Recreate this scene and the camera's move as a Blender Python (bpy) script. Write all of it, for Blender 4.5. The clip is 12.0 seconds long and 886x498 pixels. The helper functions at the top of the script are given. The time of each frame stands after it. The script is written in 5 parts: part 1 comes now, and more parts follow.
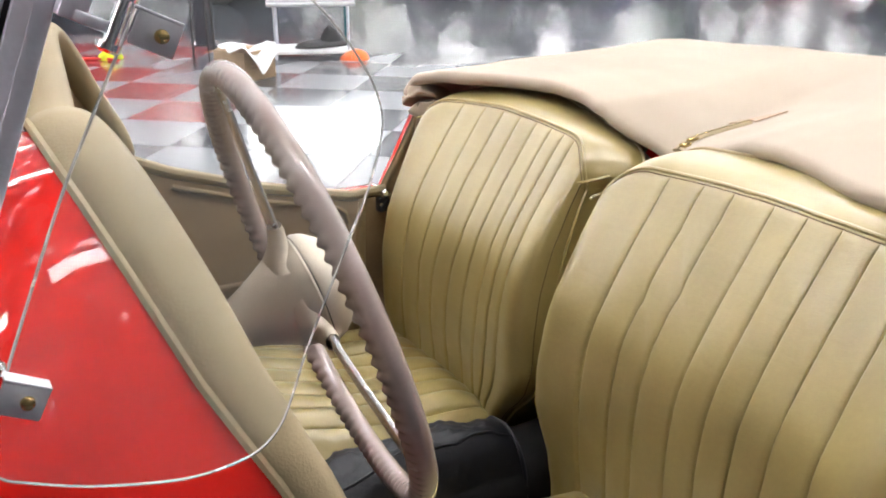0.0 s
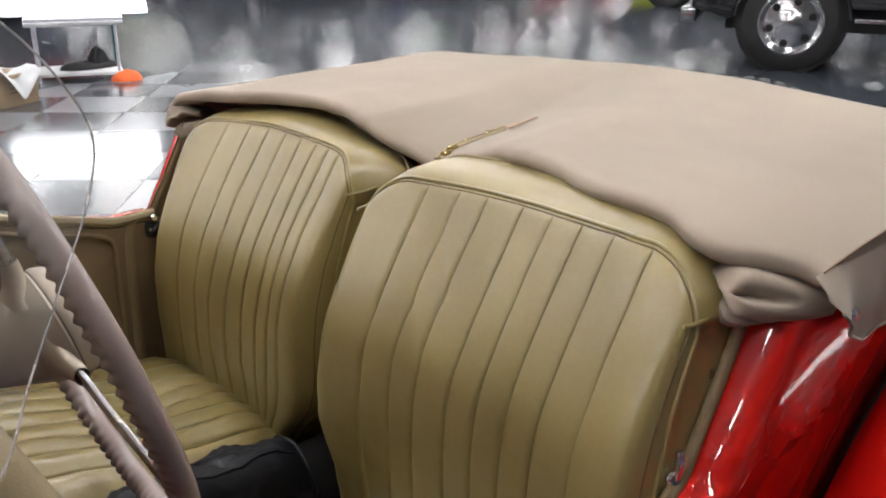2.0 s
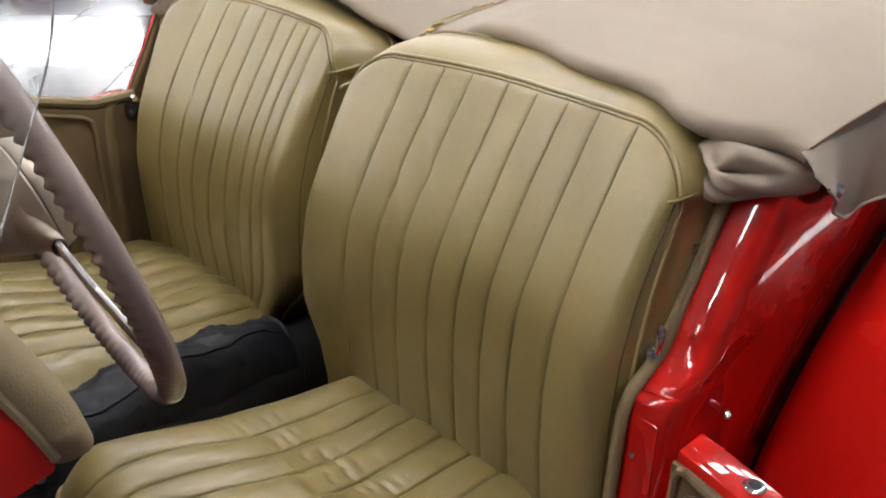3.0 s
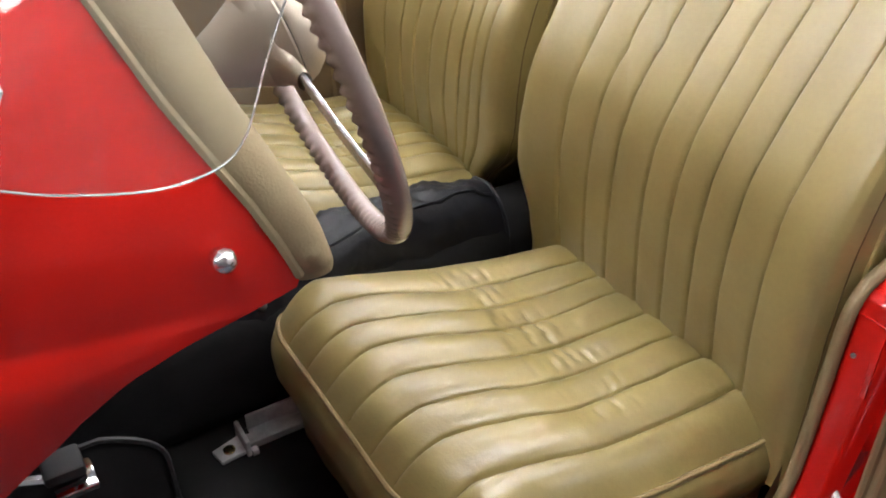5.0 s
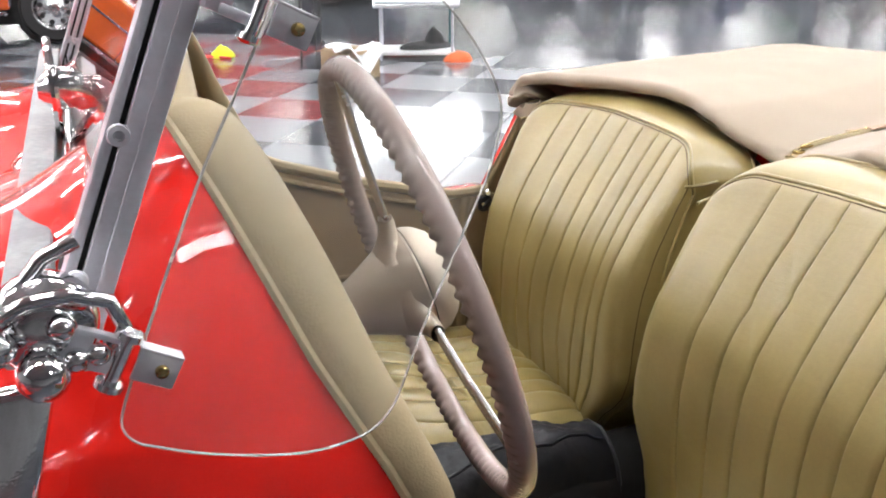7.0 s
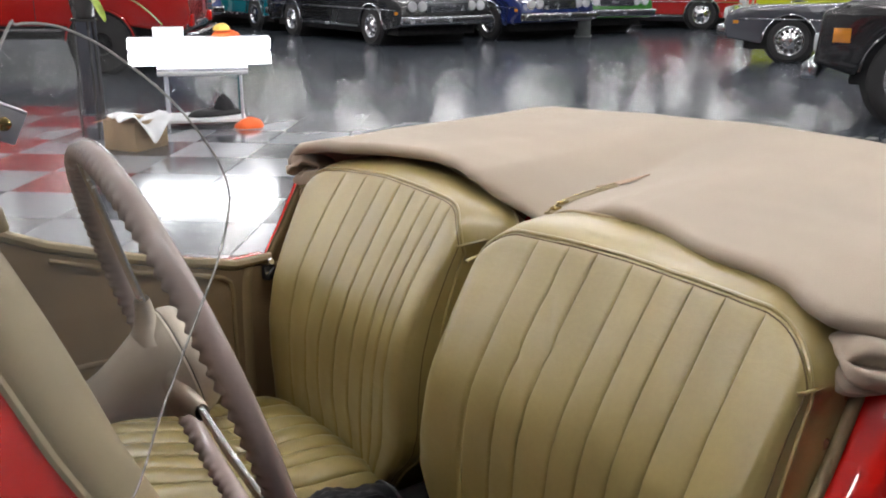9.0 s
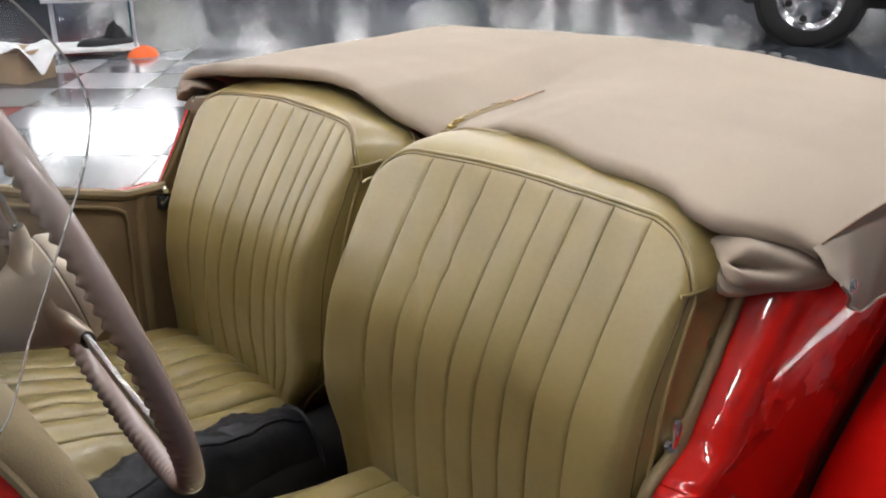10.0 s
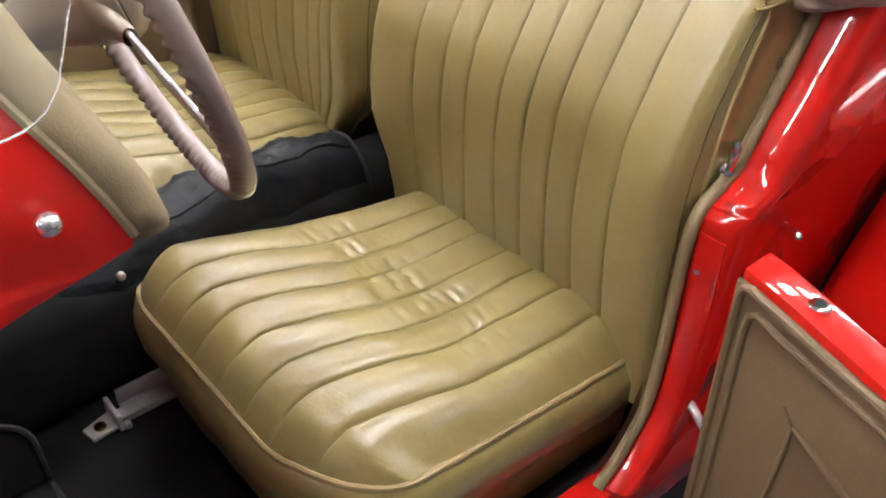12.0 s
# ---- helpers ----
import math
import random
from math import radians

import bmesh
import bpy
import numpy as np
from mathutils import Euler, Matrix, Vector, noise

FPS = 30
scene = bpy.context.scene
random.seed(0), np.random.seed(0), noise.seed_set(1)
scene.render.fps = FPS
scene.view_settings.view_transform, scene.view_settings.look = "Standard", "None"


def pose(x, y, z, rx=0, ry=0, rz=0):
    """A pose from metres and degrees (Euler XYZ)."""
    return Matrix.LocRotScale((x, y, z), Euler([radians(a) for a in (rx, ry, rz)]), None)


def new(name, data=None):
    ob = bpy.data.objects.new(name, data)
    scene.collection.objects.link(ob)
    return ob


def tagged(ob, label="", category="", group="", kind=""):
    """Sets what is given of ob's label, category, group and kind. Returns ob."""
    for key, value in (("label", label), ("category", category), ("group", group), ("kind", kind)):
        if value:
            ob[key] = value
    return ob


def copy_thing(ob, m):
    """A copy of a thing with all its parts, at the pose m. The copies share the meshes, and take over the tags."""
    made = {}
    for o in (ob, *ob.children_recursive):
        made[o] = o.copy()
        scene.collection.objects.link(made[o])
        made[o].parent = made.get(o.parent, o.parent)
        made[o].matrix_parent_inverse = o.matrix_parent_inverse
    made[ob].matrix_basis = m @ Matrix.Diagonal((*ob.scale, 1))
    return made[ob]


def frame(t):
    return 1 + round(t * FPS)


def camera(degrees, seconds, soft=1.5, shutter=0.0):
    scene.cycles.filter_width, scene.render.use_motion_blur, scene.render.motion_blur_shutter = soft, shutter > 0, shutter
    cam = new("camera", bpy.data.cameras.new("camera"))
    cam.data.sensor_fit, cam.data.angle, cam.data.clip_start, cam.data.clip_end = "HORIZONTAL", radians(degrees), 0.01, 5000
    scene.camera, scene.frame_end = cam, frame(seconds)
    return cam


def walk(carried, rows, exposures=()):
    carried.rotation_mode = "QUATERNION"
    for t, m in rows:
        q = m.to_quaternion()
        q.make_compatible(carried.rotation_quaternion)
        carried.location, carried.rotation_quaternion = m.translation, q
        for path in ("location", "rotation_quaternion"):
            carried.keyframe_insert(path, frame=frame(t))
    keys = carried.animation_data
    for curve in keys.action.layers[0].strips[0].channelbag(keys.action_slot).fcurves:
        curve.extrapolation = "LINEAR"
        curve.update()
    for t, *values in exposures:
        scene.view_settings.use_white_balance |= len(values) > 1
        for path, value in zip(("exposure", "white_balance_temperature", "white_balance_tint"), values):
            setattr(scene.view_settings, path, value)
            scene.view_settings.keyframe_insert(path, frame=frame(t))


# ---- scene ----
cam = camera(51.8, 12.0, soft=1.9)
METRES, EYE, TILT, LEAN, TURN = 0.30, 1.26, -21.0, 0.0, -30.5
ROWS = [
    (0.0, 0.0, 0.0, 0.0, 0.0, 0.0, 0.0),
    (0.5, 0.0242, -0.026, 0.02, -2.52, 2.77, 0.77),
    (1.0, 0.0691, -0.0455, 0.019, -6.53, 3.09, 2.25),
    (1.5, 0.1107, -0.0636, 0.0113, -11.33, 2.48, 3.92),
    (2.0, 0.127, -0.0573, -0.0077, -12.54, 0.39, 4.31),
    (2.5, 0.1557, -0.0497, -0.0387, -13.54, -3.06, 4.78),
    (4.5, 0.1017, 0.0022, -0.1337, -6.21, -13.55, 2.54),
    (5.0, 0.0524, 0.0044, -0.1367, -0.49, -13.3, 0.67),
    (5.5, -0.0035, 0.0122, -0.1195, 4.16, -11.12, -1.13),
    (6.0, -0.0308, 0.0005, -0.0863, 6.2, -7.19, -1.99),
    (6.5, -0.0363, -0.0203, -0.0491, 6.73, -3.1, -2.25),
    (7.0, -0.0335, -0.0381, -0.0205, 5.93, 0.05, -2.13),
    (9.0, 0.1069, -0.1097, 0.0032, -5.99, 3.87, 1.96),
    (9.5, 0.1399, -0.1107, -0.0158, -8.97, 1.92, 3.08),
    (10.0, 0.171, -0.1105, -0.0394, -11.48, -0.93, 4.1),
    (10.5, 0.193, -0.0988, -0.0743, -13.38, -4.89, 4.72),
    (11.0, 0.1952, -0.0803, -0.1064, -13.86, -9.03, 4.98),
    (11.5, 0.18, -0.0578, -0.1396, -12.25, -12.9, 4.55),
    (12.0, 0.1404, -0.0291, -0.1683, -8.78, -16.29, 3.32),
]
EXPOSURE = [(0.0, 0.82), (0.5, 0.62), (1.0, 0.4), (1.5, 0.2), (2.5, 0.08), (4.5, 0.98), (5.5, 0.98), (6.5, 0.92), (7.0, 0.8), (9.0, 0.1), (10.0, 0.17), (11.0, 0.62), (12.0, 1.08)]
walk(cam, [(t, pose(0, 0, EYE, TILT, LEAN, TURN) @ pose(METRES * x, METRES * y, METRES * z, 90 + pitch, roll, yaw)) for t, x, y, z, yaw, pitch, roll in ROWS], EXPOSURE)

# ---- light and exposure ----
world = bpy.data.worlds.new("hall_world")
scene.world = world
world.use_nodes = True
world.node_tree.nodes["Background"].inputs[0].default_value = (0.75, 0.82, 0.9, 1)
world.node_tree.nodes["Background"].inputs[1].default_value = 0.05


# ---- mesh helpers ----
def join(*pieces):
    """One vertex and face list out of several."""
    verts, faces = [], []
    for v, f in pieces:
        n = len(verts)
        verts += [tuple(p) for p in v]
        faces += [tuple(i + n for i in q) for q in f]
    return verts, faces


def grid(func, nu, nv, wrap_u=False, wrap_v=False, flip=False):
    """A sheet of quads: func(u, v) for u and v in 0..1."""
    verts = [func(i / (nu if wrap_u else nu - 1), j / (nv if wrap_v else nv - 1)) for i in range(nu) for j in range(nv)]
    faces = []
    for i in range(nu if wrap_u else nu - 1):
        for j in range(nv if wrap_v else nv - 1):
            a, b = i * nv + j, i * nv + (j + 1) % nv
            c, d = ((i + 1) % nu) * nv + (j + 1) % nv, ((i + 1) % nu) * nv + j
            faces.append((a, d, c, b) if flip else (a, b, c, d))
    return verts, faces


def tube(points, radius, n=8, closed=False, flat=1.0):
    """A round bar along points; radius: one number or one for each point. flat squeezes it along its second axis."""
    pts = [Vector(p) for p in points]
    m = len(pts)
    verts, faces = [], []
    side = None
    for i, p in enumerate(pts):
        d = (pts[(i + 1) % m] - pts[i - 1]) if closed else (pts[min(i + 1, m - 1)] - pts[max(i - 1, 0)])
        d.normalize()
        if side is None:
            side = d.cross(Vector((0, 0, 1)) if abs(d.z) < 0.9 else Vector((1, 0, 0)))
        side = (side - d * side.dot(d)).normalized()
        up = d.cross(side)
        r = radius[i] if isinstance(radius, (list, tuple)) else radius
        for k in range(n):
            a = 2 * math.pi * k / n
            verts.append(tuple(p + side * (r * math.cos(a)) + up * (r * flat * math.sin(a))))
    for i in range(m if closed else m - 1):
        for k in range(n):
            a, b = i * n + k, i * n + (k + 1) % n
            c, d = ((i + 1) % m) * n + (k + 1) % n, ((i + 1) % m) * n + k
            faces.append((a, b, c, d))
    if not closed:
        faces.append(tuple(range(n))[::-1])
        faces.append(tuple((m - 1) * n + k for k in range(n)))
    return verts, faces


def lathe(profile, origin, axis, n=32, caps=True):
    """A turned shape: profile rows (distance along axis, radius)."""
    axis = Vector(axis).normalized()
    side = axis.cross(Vector((0, 0, 1)) if abs(axis.z) < 0.9 else Vector((1, 0, 0))).normalized()
    up = axis.cross(side)
    o = Vector(origin)
    verts, faces = [], []
    for d, r in profile:
        for k in range(n):
            a = 2 * math.pi * k / n
            verts.append(tuple(o + axis * d + (side * math.cos(a) + up * math.sin(a)) * r))
    for i in range(len(profile) - 1):
        for k in range(n):
            a, b = i * n + k, i * n + (k + 1) % n
            faces.append((a, b, b + n, a + n))
    if caps:
        faces.append(tuple(range(n))[::-1])
        faces.append(tuple((len(profile) - 1) * n + k for k in range(n)))
    return verts, faces


def block(x0, x1, y0, y1, z0, z1, bevel=0.0, segments=2, m=None):
    """A box with rounded edges, moved by m."""
    bm = bmesh.new()
    bmesh.ops.create_cube(bm, size=1)
    bmesh.ops.scale(bm, vec=(x1 - x0, y1 - y0, z1 - z0), verts=bm.verts)
    bmesh.ops.translate(bm, vec=((x0 + x1) / 2, (y0 + y1) / 2, (z0 + z1) / 2), verts=bm.verts)
    if bevel:
        bmesh.ops.bevel(bm, geom=bm.edges[:], offset=bevel, segments=segments, profile=0.5, affect="EDGES")
    if m is not None:
        bm.transform(m)
    bm.verts.index_update()
    out = [tuple(v.co) for v in bm.verts], [tuple(v.index for v in f.verts) for f in bm.faces]
    bm.free()
    return out


def extruded(outline, lift, bevel=0.0, segments=2):
    """A flat outline of 3D points, thickened by the vector lift."""
    bm = bmesh.new()
    face = bm.faces.new([bm.verts.new(p) for p in outline])
    made = bmesh.ops.extrude_face_region(bm, geom=[face])
    bmesh.ops.translate(bm, vec=lift, verts=[v for v in made["geom"] if isinstance(v, bmesh.types.BMVert)])
    bmesh.ops.recalc_face_normals(bm, faces=bm.faces)
    if bevel:
        bmesh.ops.bevel(bm, geom=[e for e in bm.edges if e.calc_face_angle(0) > 0.5], offset=bevel, segments=segments, profile=0.5, affect="EDGES")
    bm.verts.index_update()
    out = [tuple(v.co) for v in bm.verts], [tuple(v.index for v in f.verts) for f in bm.faces]
    bm.free()
    return out


def moved(piece, m):
    return [tuple(m @ Vector(p)) for p in piece[0]], piece[1]


def mesh(name, piece, material, angle=40):
    me = bpy.data.meshes.new(name)
    me.from_pydata(piece[0], [], piece[1])
    me.validate()
    bm = bmesh.new()
    bm.from_mesh(me)
    bmesh.ops.recalc_face_normals(bm, faces=bm.faces)
    bm.to_mesh(me)
    bm.free()
    me.shade_smooth()
    me.set_sharp_from_angle(angle=radians(angle))
    me.materials.append(material)
    return me


def part(name, piece, material, parent, label="", angle=40):
    ob = new(name, mesh(name, piece, material, angle))
    ob.parent = parent
    return tagged(ob, label)


def thing(name, label, category, group="", kind="", m=None):
    ob = new(name)
    ob.empty_display_size = 0.1
    if m is not None:
        ob.matrix_basis = m
    return tagged(ob, label, category, group, kind)


def single(name, piece, material, label, category, group="", kind="", angle=40):
    return tagged(new(name, mesh(name, piece, material, angle)), label, category, group, kind)


def lerp_table(rows, x):
    return float(np.interp(x, [r[0] for r in rows], [r[1] for r in rows]))


def smooth_line(rows, per=6):
    """An open curve through the given corners."""
    ext = [tuple(2 * a - b for a, b in zip(rows[0], rows[1]))] + list(rows) + [tuple(2 * a - b for a, b in zip(rows[-1], rows[-2]))]
    out = []
    for i in range(1, len(ext) - 2):
        p0, p1, p2, p3 = (np.array(ext[i + k]) for k in (-1, 0, 1, 2))
        for q in range(per):
            t = q / per
            out.append(tuple(float(v) for v in 0.5 * (2 * p1 + (p2 - p0) * t + (2 * p0 - 5 * p1 + 4 * p2 - p3) * t * t + (3 * p1 - p0 - 3 * p2 + p3) * t ** 3)))
    return out + [tuple(rows[-1])]


def smooth_loop(rows, per=4):
    """A closed curve through the given corners."""
    out = []
    n = len(rows)
    for i in range(n):
        p0, p1, p2, p3 = (Vector((*rows[(i + k) % n], 0)) for k in (-1, 0, 1, 2))
        for q in range(per):
            t = q / per
            v = 0.5 * ((2 * p1) + (p2 - p0) * t + (2 * p0 - 5 * p1 + 4 * p2 - p3) * t * t + (3 * p1 - p0 - 3 * p2 + p3) * t ** 3)
            out.append((v.x, v.y))
    return out


# ---- materials ----
def mat(name, colour, rough=0.5, metal=0.0, vary=0.12, scale=8.0, fine=120.0, bump=0.1, bump_scale=None, coat=0.0, rough_vary=0.1, second=None, spread=0.5, specular=0.5, sheen=0.0, detail=6.0, distance=0.002):
    """A surface with variation at two scales: broad stains and fine grain, and a fine relief."""
    m = bpy.data.materials.new(name)
    m.use_nodes = True
    nt = m.node_tree
    b = nt.nodes["Principled BSDF"]
    co = nt.nodes.new("ShaderNodeTexCoord")
    broad = nt.nodes.new("ShaderNodeTexNoise")
    broad.inputs["Scale"].default_value, broad.inputs["Detail"].default_value = scale, detail
    grain = nt.nodes.new("ShaderNodeTexNoise")
    grain.inputs["Scale"].default_value, grain.inputs["Detail"].default_value = fine, 3
    for n in (broad, grain):
        nt.links.new(co.outputs["Object"], n.inputs["Vector"])
    mix = nt.nodes.new("ShaderNodeMath")
    mix.operation = "MULTIPLY_ADD"
    mix.inputs[1].default_value = 0.35
    nt.links.new(grain.outputs["Fac"], mix.inputs[0])
    nt.links.new(broad.outputs["Fac"], mix.inputs[2])
    ramp = nt.nodes.new("ShaderNodeValToRGB")
    lo = [max(0, c * (1 - vary)) for c in colour]
    hi = [c * (1 + vary) for c in (second or colour)]
    ramp.color_ramp.elements[0].position, ramp.color_ramp.elements[1].position = 0.675 - spread * 0.3, 0.675 + spread * 0.3
    ramp.color_ramp.elements[0].color, ramp.color_ramp.elements[1].color = (*lo, 1), (*hi, 1)
    nt.links.new(mix.outputs[0], ramp.inputs[0])
    nt.links.new(ramp.outputs[0], b.inputs["Base Color"])
    rr = nt.nodes.new("ShaderNodeMapRange")
    rr.inputs[1].default_value, rr.inputs[2].default_value = 0.3, 0.7
    low, high = max(0.01, rough - rough_vary), min(1, rough + rough_vary)
    if rough >= 0.33:
        low = max(low, 0.33)
    else:
        high = min(high, 0.30)
    rr.inputs[3].default_value, rr.inputs[4].default_value = low, high
    nt.links.new(broad.outputs["Fac"], rr.inputs[0])
    nt.links.new(rr.outputs[0], b.inputs["Roughness"])
    b.inputs["Metallic"].default_value = metal
    b.inputs["Coat Weight"].default_value, b.inputs["Coat Roughness"].default_value = coat, 0.03
    b.inputs["Specular IOR Level"].default_value = specular
    b.inputs["Sheen Weight"].default_value = sheen
    if bump:
        bp = nt.nodes.new("ShaderNodeBump")
        bp.inputs["Strength"].default_value, bp.inputs["Distance"].default_value = bump, distance
        src = grain
        if bump_scale:
            src = nt.nodes.new("ShaderNodeTexNoise")
            src.inputs["Scale"].default_value, src.inputs["Detail"].default_value = bump_scale, 4
            nt.links.new(co.outputs["Object"], src.inputs["Vector"])
        nt.links.new(src.outputs["Fac"], bp.inputs["Height"])
        nt.links.new(bp.outputs["Normal"], b.inputs["Normal"])
    return m


def glow(name, colour, strength):
    m = bpy.data.materials.new(name)
    m.use_nodes = True
    b = m.node_tree.nodes["Principled BSDF"]
    b.inputs["Base Color"].default_value = (0.9, 0.9, 0.9, 1)
    b.inputs["Emission Color"].default_value = (*colour, 1)
    b.inputs["Emission Strength"].default_value = strength
    return m


def clear(name, tint=(1, 1, 1), rough=0.0):
    m = bpy.data.materials.new(name)
    m.use_nodes = True
    b = m.node_tree.nodes["Principled BSDF"]
    b.inputs["Base Color"].default_value = (*tint, 1)
    b.inputs["Roughness"].default_value = rough
    b.inputs["Transmission Weight"].default_value = 1
    b.inputs["IOR"].default_value = 1.46
    return m


def leather(name, colour, crease):
    """Hide with pebbled grain, broad wear and gloss that changes over it."""
    m = mat(name, colour, rough=0.345, vary=0.13, scale=9, fine=170, bump=0.0, rough_vary=0.04, spread=0.9, specular=0.8)
    nt = m.node_tree
    nt.nodes["Principled BSDF"].inputs["Coat Weight"].default_value = 0.40
    nt.nodes["Principled BSDF"].inputs["Coat Roughness"].default_value = 0.29
    co = nt.nodes["Texture Coordinate"]
    cell = nt.nodes.new("ShaderNodeTexVoronoi")
    cell.inputs["Scale"].default_value = 420
    wrinkle = nt.nodes.new("ShaderNodeTexNoise")
    wrinkle.inputs["Scale"].default_value, wrinkle.inputs["Detail"].default_value, wrinkle.inputs["Distortion"].default_value = 38, 4, 0.6
    stretch = nt.nodes.new("ShaderNodeMapping")
    stretch.inputs["Scale"].default_value = (1.0, 0.45, 1.6)
    nt.links.new(co.outputs["Object"], stretch.inputs["Vector"])
    nt.links.new(co.outputs["Object"], cell.inputs["Vector"])
    nt.links.new(stretch.outputs[0], wrinkle.inputs["Vector"])
    b1, b2 = nt.nodes.new("ShaderNodeBump"), nt.nodes.new("ShaderNodeBump")
    b1.inputs["Strength"].default_value, b1.inputs["Distance"].default_value = 0.13, 0.0007
    b2.inputs["Strength"].default_value, b2.inputs["Distance"].default_value = crease, 0.004
    nt.links.new(cell.outputs["Distance"], b1.inputs["Height"])
    nt.links.new(wrinkle.outputs["Fac"], b2.inputs["Height"])
    nt.links.new(b1.outputs[0], b2.inputs["Normal"])
    nt.links.new(b2.outputs[0], nt.nodes["Principled BSDF"].inputs["Normal"])
    return m


LEATHER = leather("tan_leather", (0.295, 0.232, 0.083), 0.17)
TRIM = mat("tan_trim", (0.185, 0.125, 0.065), rough=0.55, fine=300, bump=0.15)
PAD = mat("beige_pad_cloth", (0.33, 0.262, 0.150), rough=0.6, fine=500, bump=0.25, vary=0.08)
STRIP_CLOTH = mat("tan_strip_cloth", (0.25, 0.185, 0.095), rough=0.6, fine=400, bump=0.2, vary=0.1)
# dark tone for the shade in the crease beside the backrest piping
CREASE_SHADE = mat("dark_crease_shade", (0.12, 0.08, 0.035), rough=0.5, fine=200)
PIPING = mat("piping_vinyl", (0.27, 0.20, 0.088), rough=0.45, fine=200)
# seam thread, toned darker to carry the shade of the pleat grooves
STITCH = mat("shaded_seam_thread", (0.22, 0.16, 0.07), rough=0.7, fine=200)
CANVAS = mat("beige_canvas", (0.365, 0.304, 0.236), rough=0.85, fine=700, bump=0.35, vary=0.06, scale=4, sheen=0.15)
RED = mat("red_car_paint", (0.63, 0.013, 0.008), rough=0.28, vary=0.05, scale=3, fine=900, bump=0.0, coat=1.0, rough_vary=0.05, specular=0.1)
CHROME = mat("chrome", (0.78, 0.79, 0.80), rough=0.08, metal=1.0, vary=0.05, scale=30, fine=400, bump=0.03, rough_vary=0.05)
SPOKE = mat("polished_spoke_steel", (0.85, 0.85, 0.86), rough=0.24, metal=1.0, vary=0.04, scale=60, bump=0.0)
STEEL = mat("satin_screen_frame", (0.60, 0.61, 0.67), rough=0.36, metal=0.15, vary=0.1, scale=30, fine=300, bump=0.06)
RUBBER = mat("black_rubber", (0.018, 0.018, 0.02), rough=0.6, fine=200, bump=0.15)
WHEEL = mat("mauve_wheel_plastic", (0.36, 0.285, 0.262), rough=0.24, vary=0.06, scale=20, fine=300, bump=0.03, coat=0.4)
BELL = mat("champagne_metallic_hub", (0.54, 0.47, 0.38), rough=0.36, metal=0.4, vary=0.08, scale=25, fine=500, bump=0.04)
CARPET = mat("black_carpet", (0.022, 0.022, 0.023), rough=0.95, fine=900, bump=0.8, vary=0.3, specular=0.05)
GAITER = mat("black_leather", (0.008, 0.009, 0.013), specular=0.35, rough=0.42, fine=150, bump=0.35, vary=0.2, bump_scale=60, distance=0.004)
ZINC = mat("zinc_plate", (0.55, 0.55, 0.56), rough=0.34, metal=0.9, vary=0.15, scale=40, fine=300, bump=0.1)
BRASS = mat("aged_brass", (0.5, 0.38, 0.16), rough=0.3, metal=1.0, vary=0.15, scale=60, fine=300)
GLASS = clear("clear_glass", (0.97, 0.985, 0.98))
# lowered transmission puts the pane's pale reflection veil into its colour
PANE_GLASS = clear("hazed_pane_glass", (0.97, 0.985, 0.98))
PANE_GLASS.node_tree.nodes["Principled BSDF"].inputs["Transmission Weight"].default_value = 0.975
# pale edge colour stands in for light caught along the glass rim
GLASS_EDGE = mat("lit_glass_edge", (0.72, 0.71, 0.68), rough=0.22, vary=0.05, scale=60, bump=0.0)
GLASS_EDGE.node_tree.nodes["Principled BSDF"].inputs["Transmission Weight"].default_value = 0.5
STRIP = mat("grey_scuttle_strip", (0.28, 0.285, 0.30), rough=0.55, vary=0.2, scale=25, fine=200, bump=0.1)

# ---- the hall ----
TILE, TURNED = 0.56, 49.0
def floor_paint(name, colour, rough):
    return mat(name, colour, rough=rough, vary=0.12, scale=1.4, fine=30, bump=0.0, rough_vary=0.004, detail=2.5, spread=0.9)


TILE_DARK = floor_paint("dark_slate_tile", (0.055, 0.059, 0.072), 0.16)
TILE_LIGHT = floor_paint("pale_grey_tile", (0.20, 0.21, 0.23), 0.16)
TILE_RED = floor_paint("red_tile", (0.19, 0.026, 0.03), 0.16)
SLAB = floor_paint("sealed_grey_concrete", (0.046, 0.053, 0.066), 0.155)
# walls and ceiling stay out of view; their pale tones add bounced fill
HALL_WALL = mat("grey_hall_wall", (0.22, 0.225, 0.235), rough=0.7, scale=1.5, fine=20)
CEILING = mat("white_hall_ceiling", (0.5, 0.505, 0.515), rough=0.9, scale=2, fine=40)
POST = mat("dark_blue_post_paint", (0.03, 0.035, 0.05), rough=0.4, scale=3, fine=60)

X0, X1, Y0, Y1, HIGH = -12.0, 50.0, -9.0, 55.0, 4.6
tagged(single("floor", block(X0, X1, Y0, Y1, -0.2, 0.0), SLAB, "sealed glossy grey concrete hall floor", "floor"), kind="structure")
tagged(single("ceiling", block(X0, X1, Y0, Y1, HIGH, HIGH + 0.2), CEILING, "pale painted hall ceiling", "ceiling"), kind="structure")
for name, b in (("wall_north", (X0 - 0.2, X1 + 0.2, Y1, Y1 + 0.2)), ("wall_south", (X0 - 0.2, X1 + 0.2, Y0 - 0.2, Y0)), ("wall_east", (X1, X1 + 0.2, Y0, Y1)), ("wall_west", (X0 - 0.2, X0, Y0, Y1))):
    tagged(single(name, block(*b, -0.2, HIGH + 0.2), HALL_WALL, "grey painted hall wall", "wall"), kind="structure")

